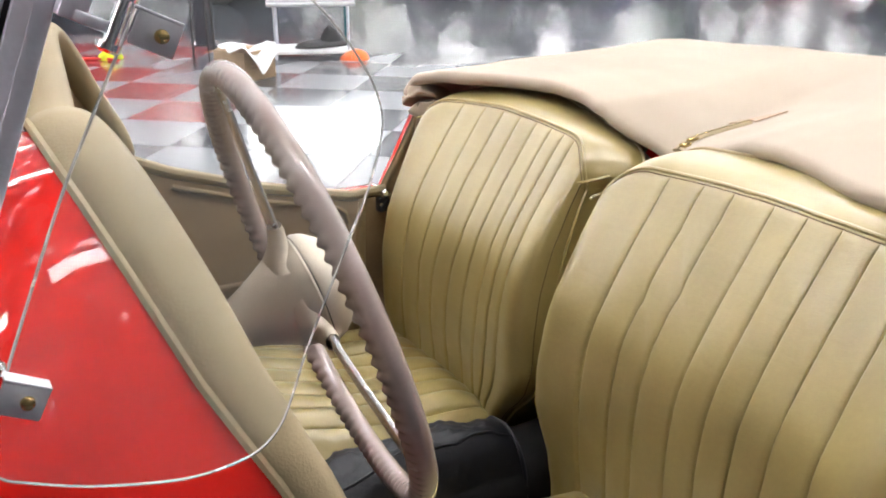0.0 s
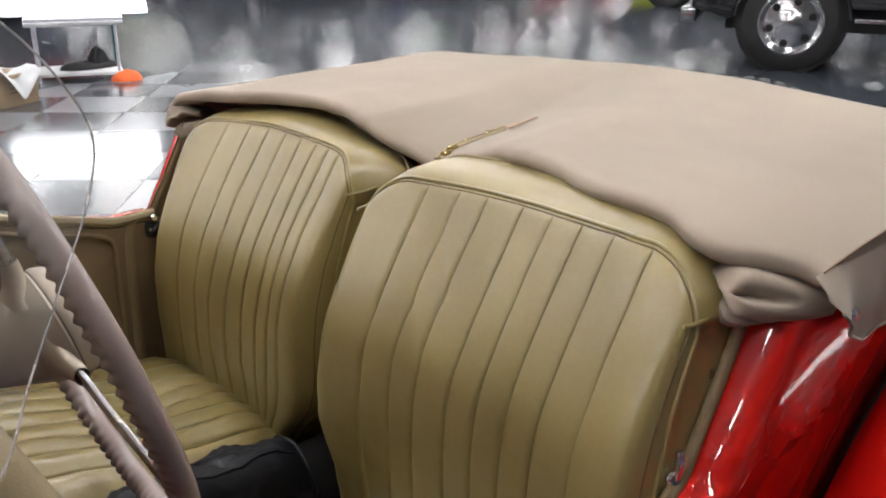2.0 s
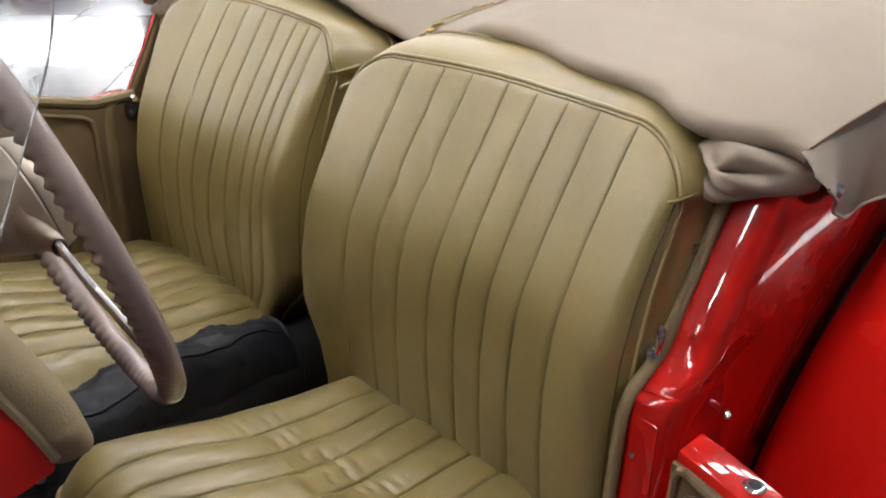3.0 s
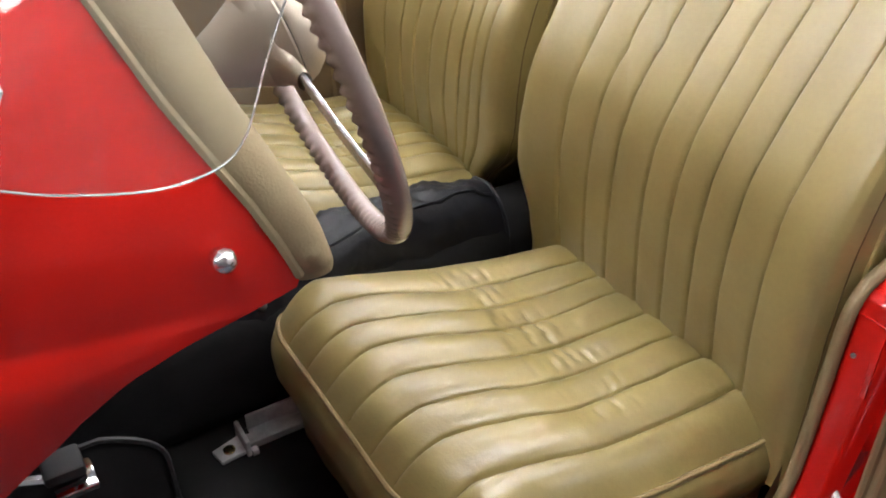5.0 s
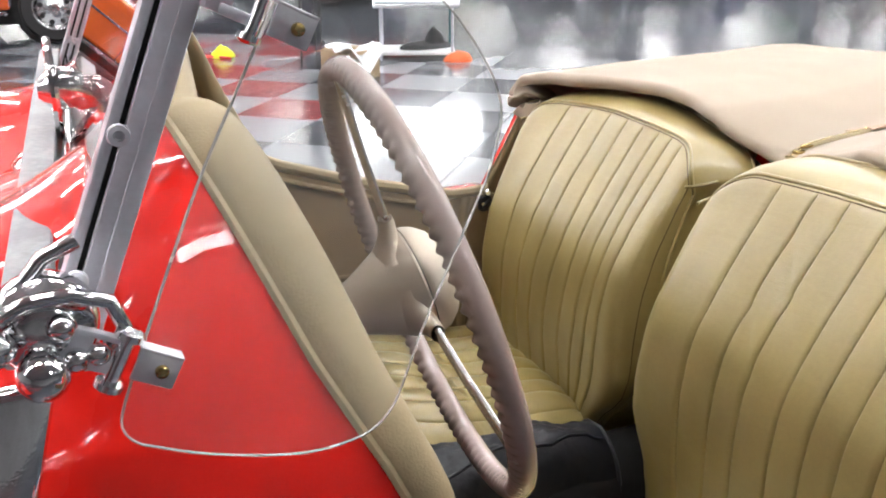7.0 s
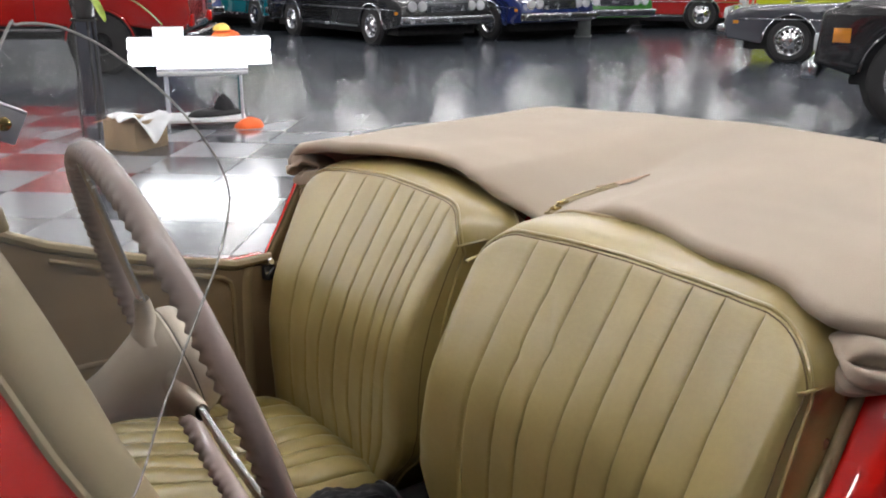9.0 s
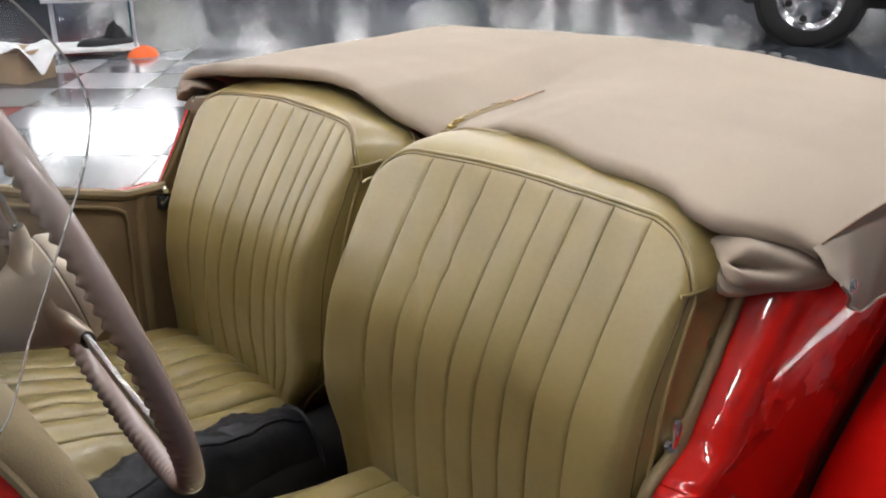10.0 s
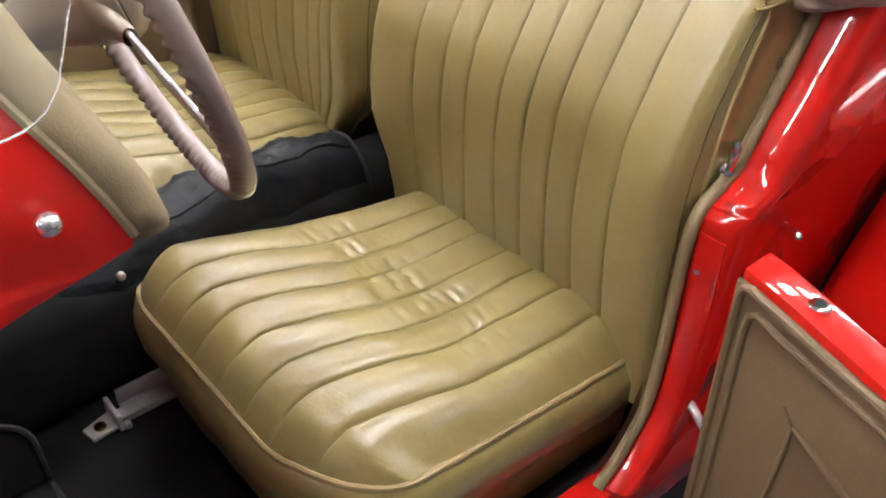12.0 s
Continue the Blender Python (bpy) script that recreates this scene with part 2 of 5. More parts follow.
# ceiling lights: rows of lit panels in white frames
LAMP = glow("lit_diffuser", (1.0, 0.98, 0.975), 38.0)
FRAME = mat("white_lamp_frame", (0.7, 0.7, 0.7), rough=0.4)
lamp = thing("ceiling_light", "long white ceiling light with lit diffuser", "ceiling light", "ceiling lights")
part("frame", join(block(-0.66, 0.66, -0.17, 0.17, 0.0, 0.06, 0.01)), FRAME, lamp)
part("diffuser", block(-0.62, 0.62, -0.13, 0.13, -0.012, -0.002), LAMP, lamp)
first = True
for i in range(14):
    for y in (0.15, 3.3, 7.1, 10.9, 14.7, 18.5, 22.3):
        m = pose(-9.4 + 2.2 * i, y, HIGH - 0.06)
        if first:
            lamp.matrix_basis, first = m, False
        else:
            copy_thing(lamp, m)

# sparse unseen row, added for fill and highlights on the red rear body
for i in range(6, 14, 2):
    copy_thing(lamp, pose(-9.4 + 2.2 * i, -3.65, HIGH - 0.06))
# unseen far rows, added to give the glossy floor its bright streaks
for i in range(14):
    for y in (10.9, 14.7, 18.5, 22.3, 28.0, 34.0, 40.0, 46.0, 52.0):
        if y > 23 or i > 6:
            copy_thing(lamp, pose(-9.4 + 4.4 * i, y, HIGH - 0.06))

# ---- the open sports car: body ----
MID = 0.955                                   # the car's middle line
car = thing("sports_car", "glossy red vintage open two-seater with tan leather cockpit", "car")


def far_side(piece):
    """The passenger's half of the scuttle, which sits a little further back."""
    return [(x + 0.194 * (MID - y), 2 * MID - y, z) for x, y, z in piece[0]], piece[1]


def far_tub(piece):
    """The passenger's side of the tub, whose door opening ends a little further forward."""
    return [(x - 0.035, 2 * MID - y, z) for x, y, z in piece[0]], piece[1]


def mirrored(piece):
    return [(x, 2 * MID - y, z) for x, y, z in piece[0]], piece[1]


# scuttle section from the sill up over the driver's hump to the middle line: (y, z)
SECTION = smooth_line([(0.580, 0.30), (0.550, 0.45), (0.510, 0.60), (0.474, 0.70), (0.451, 0.765), (0.435, 0.817), (0.4295, 0.847), (0.4278, 0.865), (0.4275, 0.874),
           (0.431, 0.90), (0.440, 0.935), (0.455, 0.972), (0.475, 1.005), (0.50, 1.035), (0.53, 1.062), (0.565, 1.085), (0.605, 1.102), (0.65, 1.110), (0.70, 1.110), (0.76, 1.098), (0.82, 1.080), (0.89, 1.062), (MID, 1.055)], 4)
REAR = [(0.30, -0.10), (0.6, -0.09), (0.7, -0.07), (0.765, -0.045), (0.80, -0.008), (0.807, 0.002), (0.826, 0.022), (0.846, 0.053), (0.859, 0.090), (0.868, 0.132), (0.876, 0.168), (0.884, 0.168), (0.908, 0.159), (0.935, 0.147), (0.967, 0.130), (1.0, 0.113), (1.03, 0.101), (1.06, 0.089), (1.115, 0.066)]


def section(u):
    f = u * (len(SECTION) - 1)
    i = min(int(f), len(SECTION) - 2)
    f -= i
    a, b = SECTION[i], SECTION[i + 1]
    return a[0] + (b[0] - a[0]) * f, a[1] + (b[1] - a[1]) * f


def scuttle(u, v):
    y, z = section(u)
    x = lerp_table(REAR, z)
    if v < 0.08:                               # turned-in edge
        return x - 0.004, y + (0.014 if z < 1.05 else 0.0), z - (0.014 if z > 1.0 else 0.0)
    f = (v - 0.08) / 0.92
    g = f * f * (3 - 2 * f)
    yy = y + 0.10 * g * (1 - (y - 0.40) / (MID - 0.40))
    h = min(1, f / 0.34)
    zz = z - 0.068 * h * h * (3 - 2 * h) * max(0, min(1, (z - 0.97) / 0.12))
    return x + (-0.42 - x) * f, yy, zz


side = grid(scuttle, 110, 26)
part("scuttle", join(side, far_side(side)), RED, car, "glossy red double-humped scuttle", angle=50)


def bonnet(u, v):
    x, y, z = scuttle(0.30 + 0.70 * u, 1.0)
    return x - 0.003 - 0.95 * v, y + 0.17 * v * (MID - y) / 0.45, z - 0.02 * v


hood = grid(bonnet, 40, 8)
part("bonnet", join(hood, far_side(hood)), RED, car, "long red bonnet", angle=50)
part("bonnet_hinge", tube([(-0.43, MID, 1.018), (-1.37, MID, 1.0)], 0.006, 6), CHROME, car)
part("grille", join(block(-1.43, -1.38, MID - 0.25, MID + 0.25, 0.45, 1.0, 0.02), *[block(-1.445, -1.43, MID - 0.22 + 0.044 * i, MID - 0.20 + 0.044 * i, 0.48, 0.97, 0.003) for i in range(10)]), CHROME, car)


def wing(x0, x1, ztop, y_in, y_out, low):
    """A swept mudguard, arched over its wheel."""
    def f(u, v):
        a = math.pi * u
        x = (x0 + x1) / 2 - (x1 - x0) / 2 * math.cos(a)
        z = low + (ztop - low) * math.sin(a) ** 0.7
        b = math.pi / 2 * v
        return x, y_in + (y_out - y_in) * math.sin(b), z - 0.10 * (1 - math.cos(b))
    return grid(f, 30, 10)


for k in (0, 1):
    g = wing(-1.75, -0.72, 0.80, 0.62, 0.22, 0.35)
    part("front_wing", mirrored(g) if k else g, RED, car, angle=60)
    lamp_ball = lathe([(-0.14, 0.01), (-0.12, 0.05), (-0.06, 0.085), (0.0, 0.095), (0.01, 0.09), (0.025, 0.05)], (-1.45, 0.50, 0.86), (-1, 0, 0))
    part("headlamp", mirrored(lamp_ball) if k else lamp_ball, CHROME, car)

# padded cockpit roll on the scuttle's rear edge
ROLL = 0.372                                  # where the roll begins on the section


def roll(u, v):
    y, z = section(ROLL + (1 - ROLL) * u)
    y2, z2 = section(min(1, ROLL + (1 - ROLL) * u + 0.01))
    y1, z1 = section(ROLL + (1 - ROLL) * u - 0.01)
    n = Vector((0, z1 - z2, y2 - y1)).normalized()
    half = lerp_table([(0.875, 0.0115), (0.915, 0.0150), (0.95, 0.0165), (1.04, 0.021), (1.11, 0.024)], z)
    x = lerp_table(REAR, z) + half + 0.001
    a = 2 * math.pi * v
    ends = min(1, 0.5 + u * 12)
    pucker = 0.0012 * math.sin(u * 260) * math.exp(-u * 14) + 0.0007 * noise.noise(Vector((u * 30, v * 3, 1.0)))
    p = Vector((x, y, z)) + n * -0.007 + Vector((1, 0, 0)) * (half * 1.12 * math.cos(a)) + n * ((0.016 * ends + pucker) * math.sin(a))
    return tuple(p)


r = grid(roll, 140, 20, wrap_v=True)
part("cockpit_roll", join(r, far_side(r)), PAD, car, "padded beige roll round the scuttle edge", angle=60)
bead = [(lerp_table(REAR, q[1]) + 0.0005, q[0] - 0.0015, q[1] + 0.001) for q in [section(ROLL + 0.01 + (0.99 - ROLL) * i / 60) for i in range(61)]]
part("edge_bead", tube(bead, 0.0034, 6), PAD, car)


def dash(u, v):
    y, z = section(0.46 + 0.54 * u)
    x = lerp_table(REAR, z)
    return x + 0.012, y + 0.01, 0.86 + (z - 0.012 - 0.86) * v


d = grid(dash, 30, 6)
part("dashboard", join(d, far_side(d)), TRIM, car)
part("scuttle_knob", lathe([(-0.006, 0.0045), (0.003, 0.0045), (0.004, 0.0062), (0.007, 0.0078), (0.011, 0.0082), (0.015, 0.0070), (0.018, 0.0042), (0.0192, 0.001)], (0.121, 0.431, 0.914), (0, -1, 0.25), 24), SPOKE, car, "domed chrome stud")

# floor, sills and bulkhead
part("cockpit_floor", join(block(-0.10, 1.61, 0.385, 2 * MID - 0.385, 0.265, 0.29, 0.005), block(-0.42, -0.10, 0.59, 2 * MID - 0.59, 0.265, 0.29, 0.005)), CARPET, car, "black carpeted cockpit floor")
part("bulkhead", block(-0.43, -0.41, 0.60, 2 * MID - 0.60, 0.18, 1.0), CARPET, car)
for k in (0, 1):
    s = block(-0.12, 1.02, 0.366, 0.412, 0.20, 0.306, 0.012)
    part("sill", mirrored(s) if k else s, RED, car)
    c = grid(lambda u, v: (-0.40 + 0.30 * u, 0.60 - 0.14 * v, 0.28 + 0.55 * v), 4, 4)
    part("kick_panel", mirrored(c) if k else c, CARPET, car)
part("tunnel", block(-0.40, 0.95, MID - 0.03, MID + 0.105, 0.28, 0.47, 0.04, 4), CARPET, car)

# rear tub and pillar
TRIM_LINE = smooth_line([(0.629, 0.309), (0.667, 0.345), (0.700, 0.400), (0.711, 0.470), (0.715, 0.560), (0.719, 0.640), (0.727, 0.668), (0.740, 0.682), (0.762, 0.693), (0.786, 0.708), (0.800, 0.734), (0.816, 0.761), (0.833, 0.788), (0.848, 0.815), (0.866, 0.848), (0.890, 0.893)])


def side_y(z):
    """The tub's flank, tucked in a little towards the sill."""
    return min(0.327 + 0.05 * max(0, 0.9 - z), 0.350)


def line_at(rows, f):
    f = f * (len(rows) - 1)
    i = min(int(f), len(rows) - 2)
    a, b = rows[i], rows[i + 1]
    return a[0] + (b[0] - a[0]) * (f - i), a[1] + (b[1] - a[1]) * (f - i)


PILLAR = ((0.034, 0.05), (0.006, 0.0), (0.001, 0.015), (0.0, 0.06), (0.001, 0.20), (0.003, 0.45), (0.006, 0.70), (0.009, 0.84), (0.013, 0.93), (0.019, 0.98), (0.027, 1.0), (0.044, 1.0))


def pillar(u, v):
    x, z = line_at(TRIM_LINE, u)
    dx, across = PILLAR[min(len(PILLAR) - 1, int(v * (len(PILLAR) - 1) + 0.5))]
    y_in, y_out = 0.381, side_y(z)
    y = y_in + (y_out - y_in) * across
    groove = 0.006 * math.exp(-((x - 0.744) / 0.004) ** 2) * math.exp(-((z - 0.684) / 0.012) ** 2)
    low = max(0, min(1, (0.672 - z) / 0.02))
    return x + dx + 0.006 * low, y, z - groove - 0.10 * dx


for k in (0, 1):
    g = grid(pillar, 150, len(PILLAR))
    part("door_pillar", far_tub(g) if k else g, RED, car, "red door shut pillar", angle=60)
    t = tube([(x - 0.002, 0.384, z + 0.002) for x, z in [line_at(TRIM_LINE, i / 60) for i in range(61)]], 0.0075, 10)
    part("pillar_trim", far_tub(t) if k else t, STRIP_CLOTH, car, "beige draught strip")

    def tub(u, v):
        x0, z0 = line_at(TRIM_LINE, 1 - v)
        z = z0 - 0.004
        return x0 + 0.036 + (1.58 - x0) * u, side_y(z) + 0.003 + 0.03 * u * u + 0.055 * max(0, 0.86 - z) * min(1, u * 6), z - 0.05 * u * (1 - v)
    g = grid(tub, 16, 24)
    part("rear_quarter", far_tub(g) if k else g, RED, car, angle=50)
    i = grid(lambda u, v: (line_at(TRIM_LINE, v)[0] + (0.004 if k == 0 else -0.05) + 0.7 * u, 0.402 if k == 0 else 0.388, line_at(TRIM_LINE, v)[1]), 4, 20)
    part("side_lining", mirrored(i) if k else i, TRIM, car)

    # rear mudguard, standing off the tub along a dark bead
    BEAD = smooth_line([(0.99, 0.26), (1.04, 0.36), (1.07, 0.43), (1.11, 0.53), (1.155, 0.598), (1.222, 0.664), (1.30, 0.735), (1.37, 0.785), (1.45, 0.80), (1.56, 0.74), (1.66, 0.60), (1.74, 0.40)])

    def guard(u, v):
        x, z = line_at(BEAD, u)
        b = math.pi / 2 * v
        return x - 0.17 * math.sin(b) * max(0, 1 - 1.3 * u), side_y(z) + 0.055 * max(0, 0.86 - z) - 0.006 - 0.25 * math.sin(b), z + 0.004 * math.sin(2 * b) - 0.15 * (1 - math.cos(b))
    g = grid(guard, 70, 24)
    part("rear_wing", mirrored(g) if k else g, RED, car, "rounded red rear mudguard", angle=60)
    t = tube([(x, side_y(z) + 0.055 * max(0, 0.86 - z) - 0.003, z) for x, z in [line_at(BEAD, q / 40) for q in range(41)]], 0.0035, 6)
    part("wing_bead", mirrored(t) if k else t, RUBBER, car)
part("tub_back", block(1.60, 1.63, 0.40, 2 * MID - 0.40, 0.35, 0.86, 0.01), RED, car)
spare = part("spare_wheel", lathe([(-0.06, 0.20), (-0.07, 0.27), (-0.05, 0.32), (0.0, 0.330), (0.05, 0.32), (0.07, 0.27), (0.06, 0.20)], (1.78, 0.89, 0.618), (1, 0, 0), 60), RUBBER, car, "black spare wheel strapped upright on the tail")
part("spare_bracket", join(block(1.625, 1.725, 0.84, 0.94, 0.58, 0.66, 0.008), block(1.70, 1.715, 0.78, 1.0, 0.52, 0.72, 0.006)), RUBBER, spare)
lugs = []
for n in range(60):
    for dx in (-0.032, 0.0, 0.032):
        a = 2 * math.pi * (n + (0.5 if dx else 0)) / 60
        lugs.append(moved(block(dx - 0.012, dx + 0.012, -0.010, 0.010, 0.322, 0.337 - abs(dx) * 0.1, 0.002), pose(1.78, 0.89, 0.618) @ Matrix.Rotation(a, 4, 'X')))
part("tread", join(*lugs), RUBBER, spare)
for k in (0, 1):
    for x in (-1.22, 1.44):
        w = lathe([(-0.06, 0.18), (-0.07, 0.24), (-0.05, 0.31), (0.0, 0.325), (0.05, 0.31), (0.07, 0.24), (0.06, 0.18), (0.03, 0.05)], (x, 0.33, 0.325), (0, -1, 0), 36)
        part("road_wheel", mirrored(w) if k else w, RUBBER, car)

for x, z in ((0.742, 0.632), (0.735, 0.606), (0.748, 0.600), (0.733, 0.474), (0.744, 0.470)):
    part("pillar_screw", lathe([(0, 0.0035), (0.0015, 0.003), (0.002, 0.0015)], (x - 0.010, 0.372 - (x - 0.733) * 1.0, z), (-0.7, -0.7, 0), 10), ZINC, car)
part("hinge_leaf", extruded([(0.7285, 0.379, 0.655), (0.7325, 0.347, 0.652), (0.7315, 0.347, 0.560), (0.7270, 0.379, 0.565)], (-0.0025, 0, 0), 0.0008), RED, car, "painted hinge plate")

for k in (0, 1):
    q = mirrored if k else (lambda g: g)
    for p in ((0.858, 0.399, 0.858), (0.830, 0.399, 0.810)):
        part("lining_button", q(lathe([(0, 0.009), (0.005, 0.0095), (0.010, 0.006)], p, (-0.5, -1, 0), 14)), TRIM, car)
    part("lining_strap", q(tube([(0.862, 0.396, 0.885), (0.845, 0.396, 0.870), (0.834, 0.397, 0.855), (0.834, 0.398, 0.818), (0.82, 0.399, 0.785)], 0.005, 8)), TRIM, car)

# open door, swung square to the body
DX, DY0, DY1, DZ0 = 0.712, -0.26, 0.312, 0.25


def door_top(y):
    f = (DY1 - y) / (DY1 - DY0)
    return 0.654 - 0.012 * f - 0.055 * math.sin(math.pi * min(1, f)) ** 1.3


ys = [DY1 - (DY1 - DY0) * i / 20 for i in range(21)]
shell = [(DX, y, door_top(y)) for y in ys] + [(DX, DY0, DZ0), (DX, DY1, DZ0)]
door = part("door", extruded(shell, (0.045, 0, 0), 0.004), RED, car, "red rear-hinged door standing open")
lining = [(DX, y, door_top(y) - 0.009) for y in ys] + [(DX, DY0 + 0.01, DZ0 + 0.02), (DX, DY1 - 0.005, DZ0 + 0.02)]
part("door_lining", extruded([(DX - 0.010, y, z) for _, y, z in lining], (0.0085, 0, 0), 0.003), TRIM, door, "tan trim panel")
rim_pts = [(DX - 0.011, DY1 - 0.008, DZ0 + 0.02), (DX - 0.011, DY1 - 0.008, 0.60), (DX - 0.011, DY1 - 0.0085, 0.632), (DX - 0.011, DY1 - 0.012, 0.640), (DX - 0.011, DY1 - 0.019, 0.6425)] + [(DX - 0.011, y, door_top(y) - 0.011) for y in ys[1:]]
part("lining_edge", tube(rim_pts, 0.0052, 8), TRIM, door)
ridge = [(DX - 0.012, DY1 - 0.022, DZ0 + 0.03), (DX - 0.012, DY1 - 0.022, 0.52), (DX - 0.012, DY1 - 0.0225, 0.600), (DX - 0.012, DY1 - 0.025, 0.612), (DX - 0.012, DY1 - 0.033, 0.6185)] + [(DX - 0.012, y, door_top(y) - 0.032) for y in ys[2:]]
part("lining_ridge", tube(ridge, 0.0048, 8), TRIM, door)
part("door_socket", lathe([(-0.004, 0.011), (0.003, 0.0115), (0.0045, 0.009), (0.0045, 0.006), (-0.004, 0.005)], (DX + 0.024, 0.238, door_top(0.238) + 0.001), (0, 0, 1), 20), CHROME, door, "chrome side-screen socket")
# black disc painting the dark inside of the socket's opening
part("bore_shade", lathe([(0, 0.0062), (0.001, 0.0060)], (DX + 0.024, 0.238, door_top(0.238) + 0.0022), (0, 0, 1), 16), RUBBER, door)
part("pocket_fold", tube([(DX - 0.011, 0.221, 0.34), (DX - 0.013, 0.219, 0.392), (DX - 0.013, 0.214, 0.455), (DX - 0.013, 0.212, 0.512), (DX - 0.010, 0.228, 0.530)], 0.0032, 6), TRIM, door)
part("pocket_fold", tube([(DX - 0.013, 0.212, 0.515), (DX - 0.013, 0.185, 0.499), (DX - 0.013, 0.139, 0.471), (DX - 0.012, 0.05, 0.42)], 0.0042, 6), TRIM, door)
part("check_pivot", lathe([(0, 0.009), (0.006, 0.009), (0.009, 0.005)], (0.738, 0.362, 0.416), (-0.7, -0.7, 0.2), 14), ZINC, car)
part("door_check", tube([(0.765, 0.378, 0.428), (0.742, 0.361, 0.414), (0.740, 0.326, 0.387), (0.735, 0.300, 0.366)], 0.0055, 10), ZINC, car, "bare steel door check arm")
part("body_stud", lathe([(0, 0.0035), (0.018, 0.0035), (0.022, 0.0055), (0.028, 0.005), (0.032, 0.002)], (0.833, 0.344, 0.636), (-0.35, -1, 0), 12), CHROME, car)
part("turnbuckle", join(lathe([(-0.006, 0.009), (0.004, 0.009), (0.007, 0.006)], (0.768, 0.388, 0.710), (-0.5, -1, 0.2), 14), tube([(0.766, 0.382, 0.712), (0.765, 0.380, 0.728), (0.765, 0.380, 0.740), (0.765, 0.381, 0.748)], [0.003, 0.0055, 0.0065, 0.004], 10)), CHROME, car, "chrome turnbuckle")

# far door, seen from inside
FY = 2 * MID - 0.40
def far_top(x):
    return lerp_table([(-0.10, 0.90), (0.2, 0.905), (0.35, 0.835), (0.5, 0.785), (0.68, 0.74), (0.76, 0.742)], x)


xs = [0.0 + 0.755 * i / 30 for i in range(31)]
fd = part("door", extruded([(x, FY, far_top(x)) for x in xs] + [(0.755, FY, 0.26), (0.0, FY, 0.26)], (0, 0.04, 0), 0.004), RED, car, "closed red passenger door with tan lining")
part("door_lining", extruded([(x, FY - 0.012, far_top(x) - 0.012) for x in xs] + [(0.755, FY - 0.012, 0.27), (0.0, FY - 0.012, 0.27)], (0, 0.010, 0), 0.002), TRIM, fd)
part("door_rail", tube([(x, FY - 0.006, far_top(x) - 0.002) for x in xs], 0.010, 8), PAD, fd, "beige rolled door rail")
part("map_pocket", join(tube([(0.03, FY - 0.018, 0.62), (0.60, FY - 0.018, 0.605)], 0.006, 8), block(0.03, 0.60, FY - 0.017, FY - 0.012, 0.33, 0.61, 0.002)), TRIM, fd, "door pocket with rolled lip")
part("post_strip", tube([(0.698, FY - 0.003, 0.30), (0.698, FY - 0.003, 0.62), (0.701, FY - 0.003, 0.70), (0.706, FY - 0.003, 0.724), (0.716, FY - 0.003, 0.736)], [0.014, 0.014, 0.014, 0.013, 0.009], 10), STRIP_CLOTH, car, "tan draught strip on the door post")
part("lining_edge", tube([(x, FY - 0.013, far_top(x) - 0.026) for x in xs[14:26]] + [(0.655, FY - 0.013, far_top(0.655) - 0.028), (0.668, FY - 0.013, 0.708), (0.672, FY - 0.013, 0.690), (0.672, FY - 0.013, 0.30)], 0.0045, 8), STRIP_CLOTH, fd)
latch = part("latch", join(block(0.733, 0.757, FY - 0.026, FY - 0.008, 0.700, 0.728, 0.004), tube([(0.739, FY - 0.027, 0.703), (0.738, FY - 0.030, 0.712), (0.754, FY - 0.027, 0.724)], 0.004, 8)), RUBBER, fd, "black door latch")
part("latch_knob", join(lathe([(0, 0.0075), (0.008, 0.008), (0.012, 0.005)], (0.748, FY - 0.022, 0.737), (-0.3, -1, 0.2), 14), tube([(0.739, FY - 0.024, 0.734), (0.759, FY - 0.024, 0.733)], 0.004, 8)), CHROME, latch, "chrome knob")
part("latch_screw", lathe([(0, 0.004), (0.003, 0.003)], (0.738, FY - 0.026, 0.716), (-0.3, -1, 0.2), 10), CHROME, latch)
part("latch_screw", lathe([(0, 0.004), (0.003, 0.003)], (0.752, FY - 0.026, 0.706), (-0.3, -1, 0.2), 10), CHROME, latch)


def floor_mat(u, v):
    """Carpet laid on the floor and turned up against the tunnel, with one rounded corner."""
    across = 0.47 * v                               # along the cloth from the door side
    back = 0.12 - 0.07 * max(0, (across - 0.40) / 0.07) ** 2.5
    x = -0.34 + (back + 0.34) * u
    if across < 0.34:
        return x, 0.51 + across, 0.2925 + 0.0015 * noise.noise(Vector((x * 12, across * 12, 0)))
    f = (across - 0.34) / 0.13
    return x, 0.84 + 0.032 * f, 0.2925 + 0.115 * f


mat_ob = part("floor_mat", grid(floor_mat, 30, 50), CARPET, car, "black carpet mat with bound edge")
part("mat_binding", tube([floor_mat(1, i / 50) for i in range(51)] + [floor_mat(1 - i / 20, 1) for i in range(1, 21)], 0.0042, 6), RUBBER, mat_ob)
pedal = part("pedal", join(tube([(-0.20, 0.83, 0.46), (-0.08, 0.825, 0.45), (-0.01, 0.82, 0.425)], 0.007, 8), block(-0.014, 0.034, 0.790, 0.840, 0.412, 0.422, 0.003)), CHROME, car, "chrome pedal")
part("pedal_rubber", block(-0.020, 0.026, 0.805, 0.850, 0.424, 0.440, 0.005), RUBBER, pedal)

# ---- windscreen, wing glass ----
def skewed(piece):
    """The screen stands a little askew to the tub."""
    return [(x + 0.052 * (y - 0.455), y, z) for x, y, z in piece[0]], piece[1]


screen = part("windscreen", skewed(block(-0.052, -0.026, 0.47, 2 * MID - 0.47, 1.030, 1.062, 0.003)), STRIP, car, "grey framed folding windscreen")
RAKE = math.tan(radians(22))


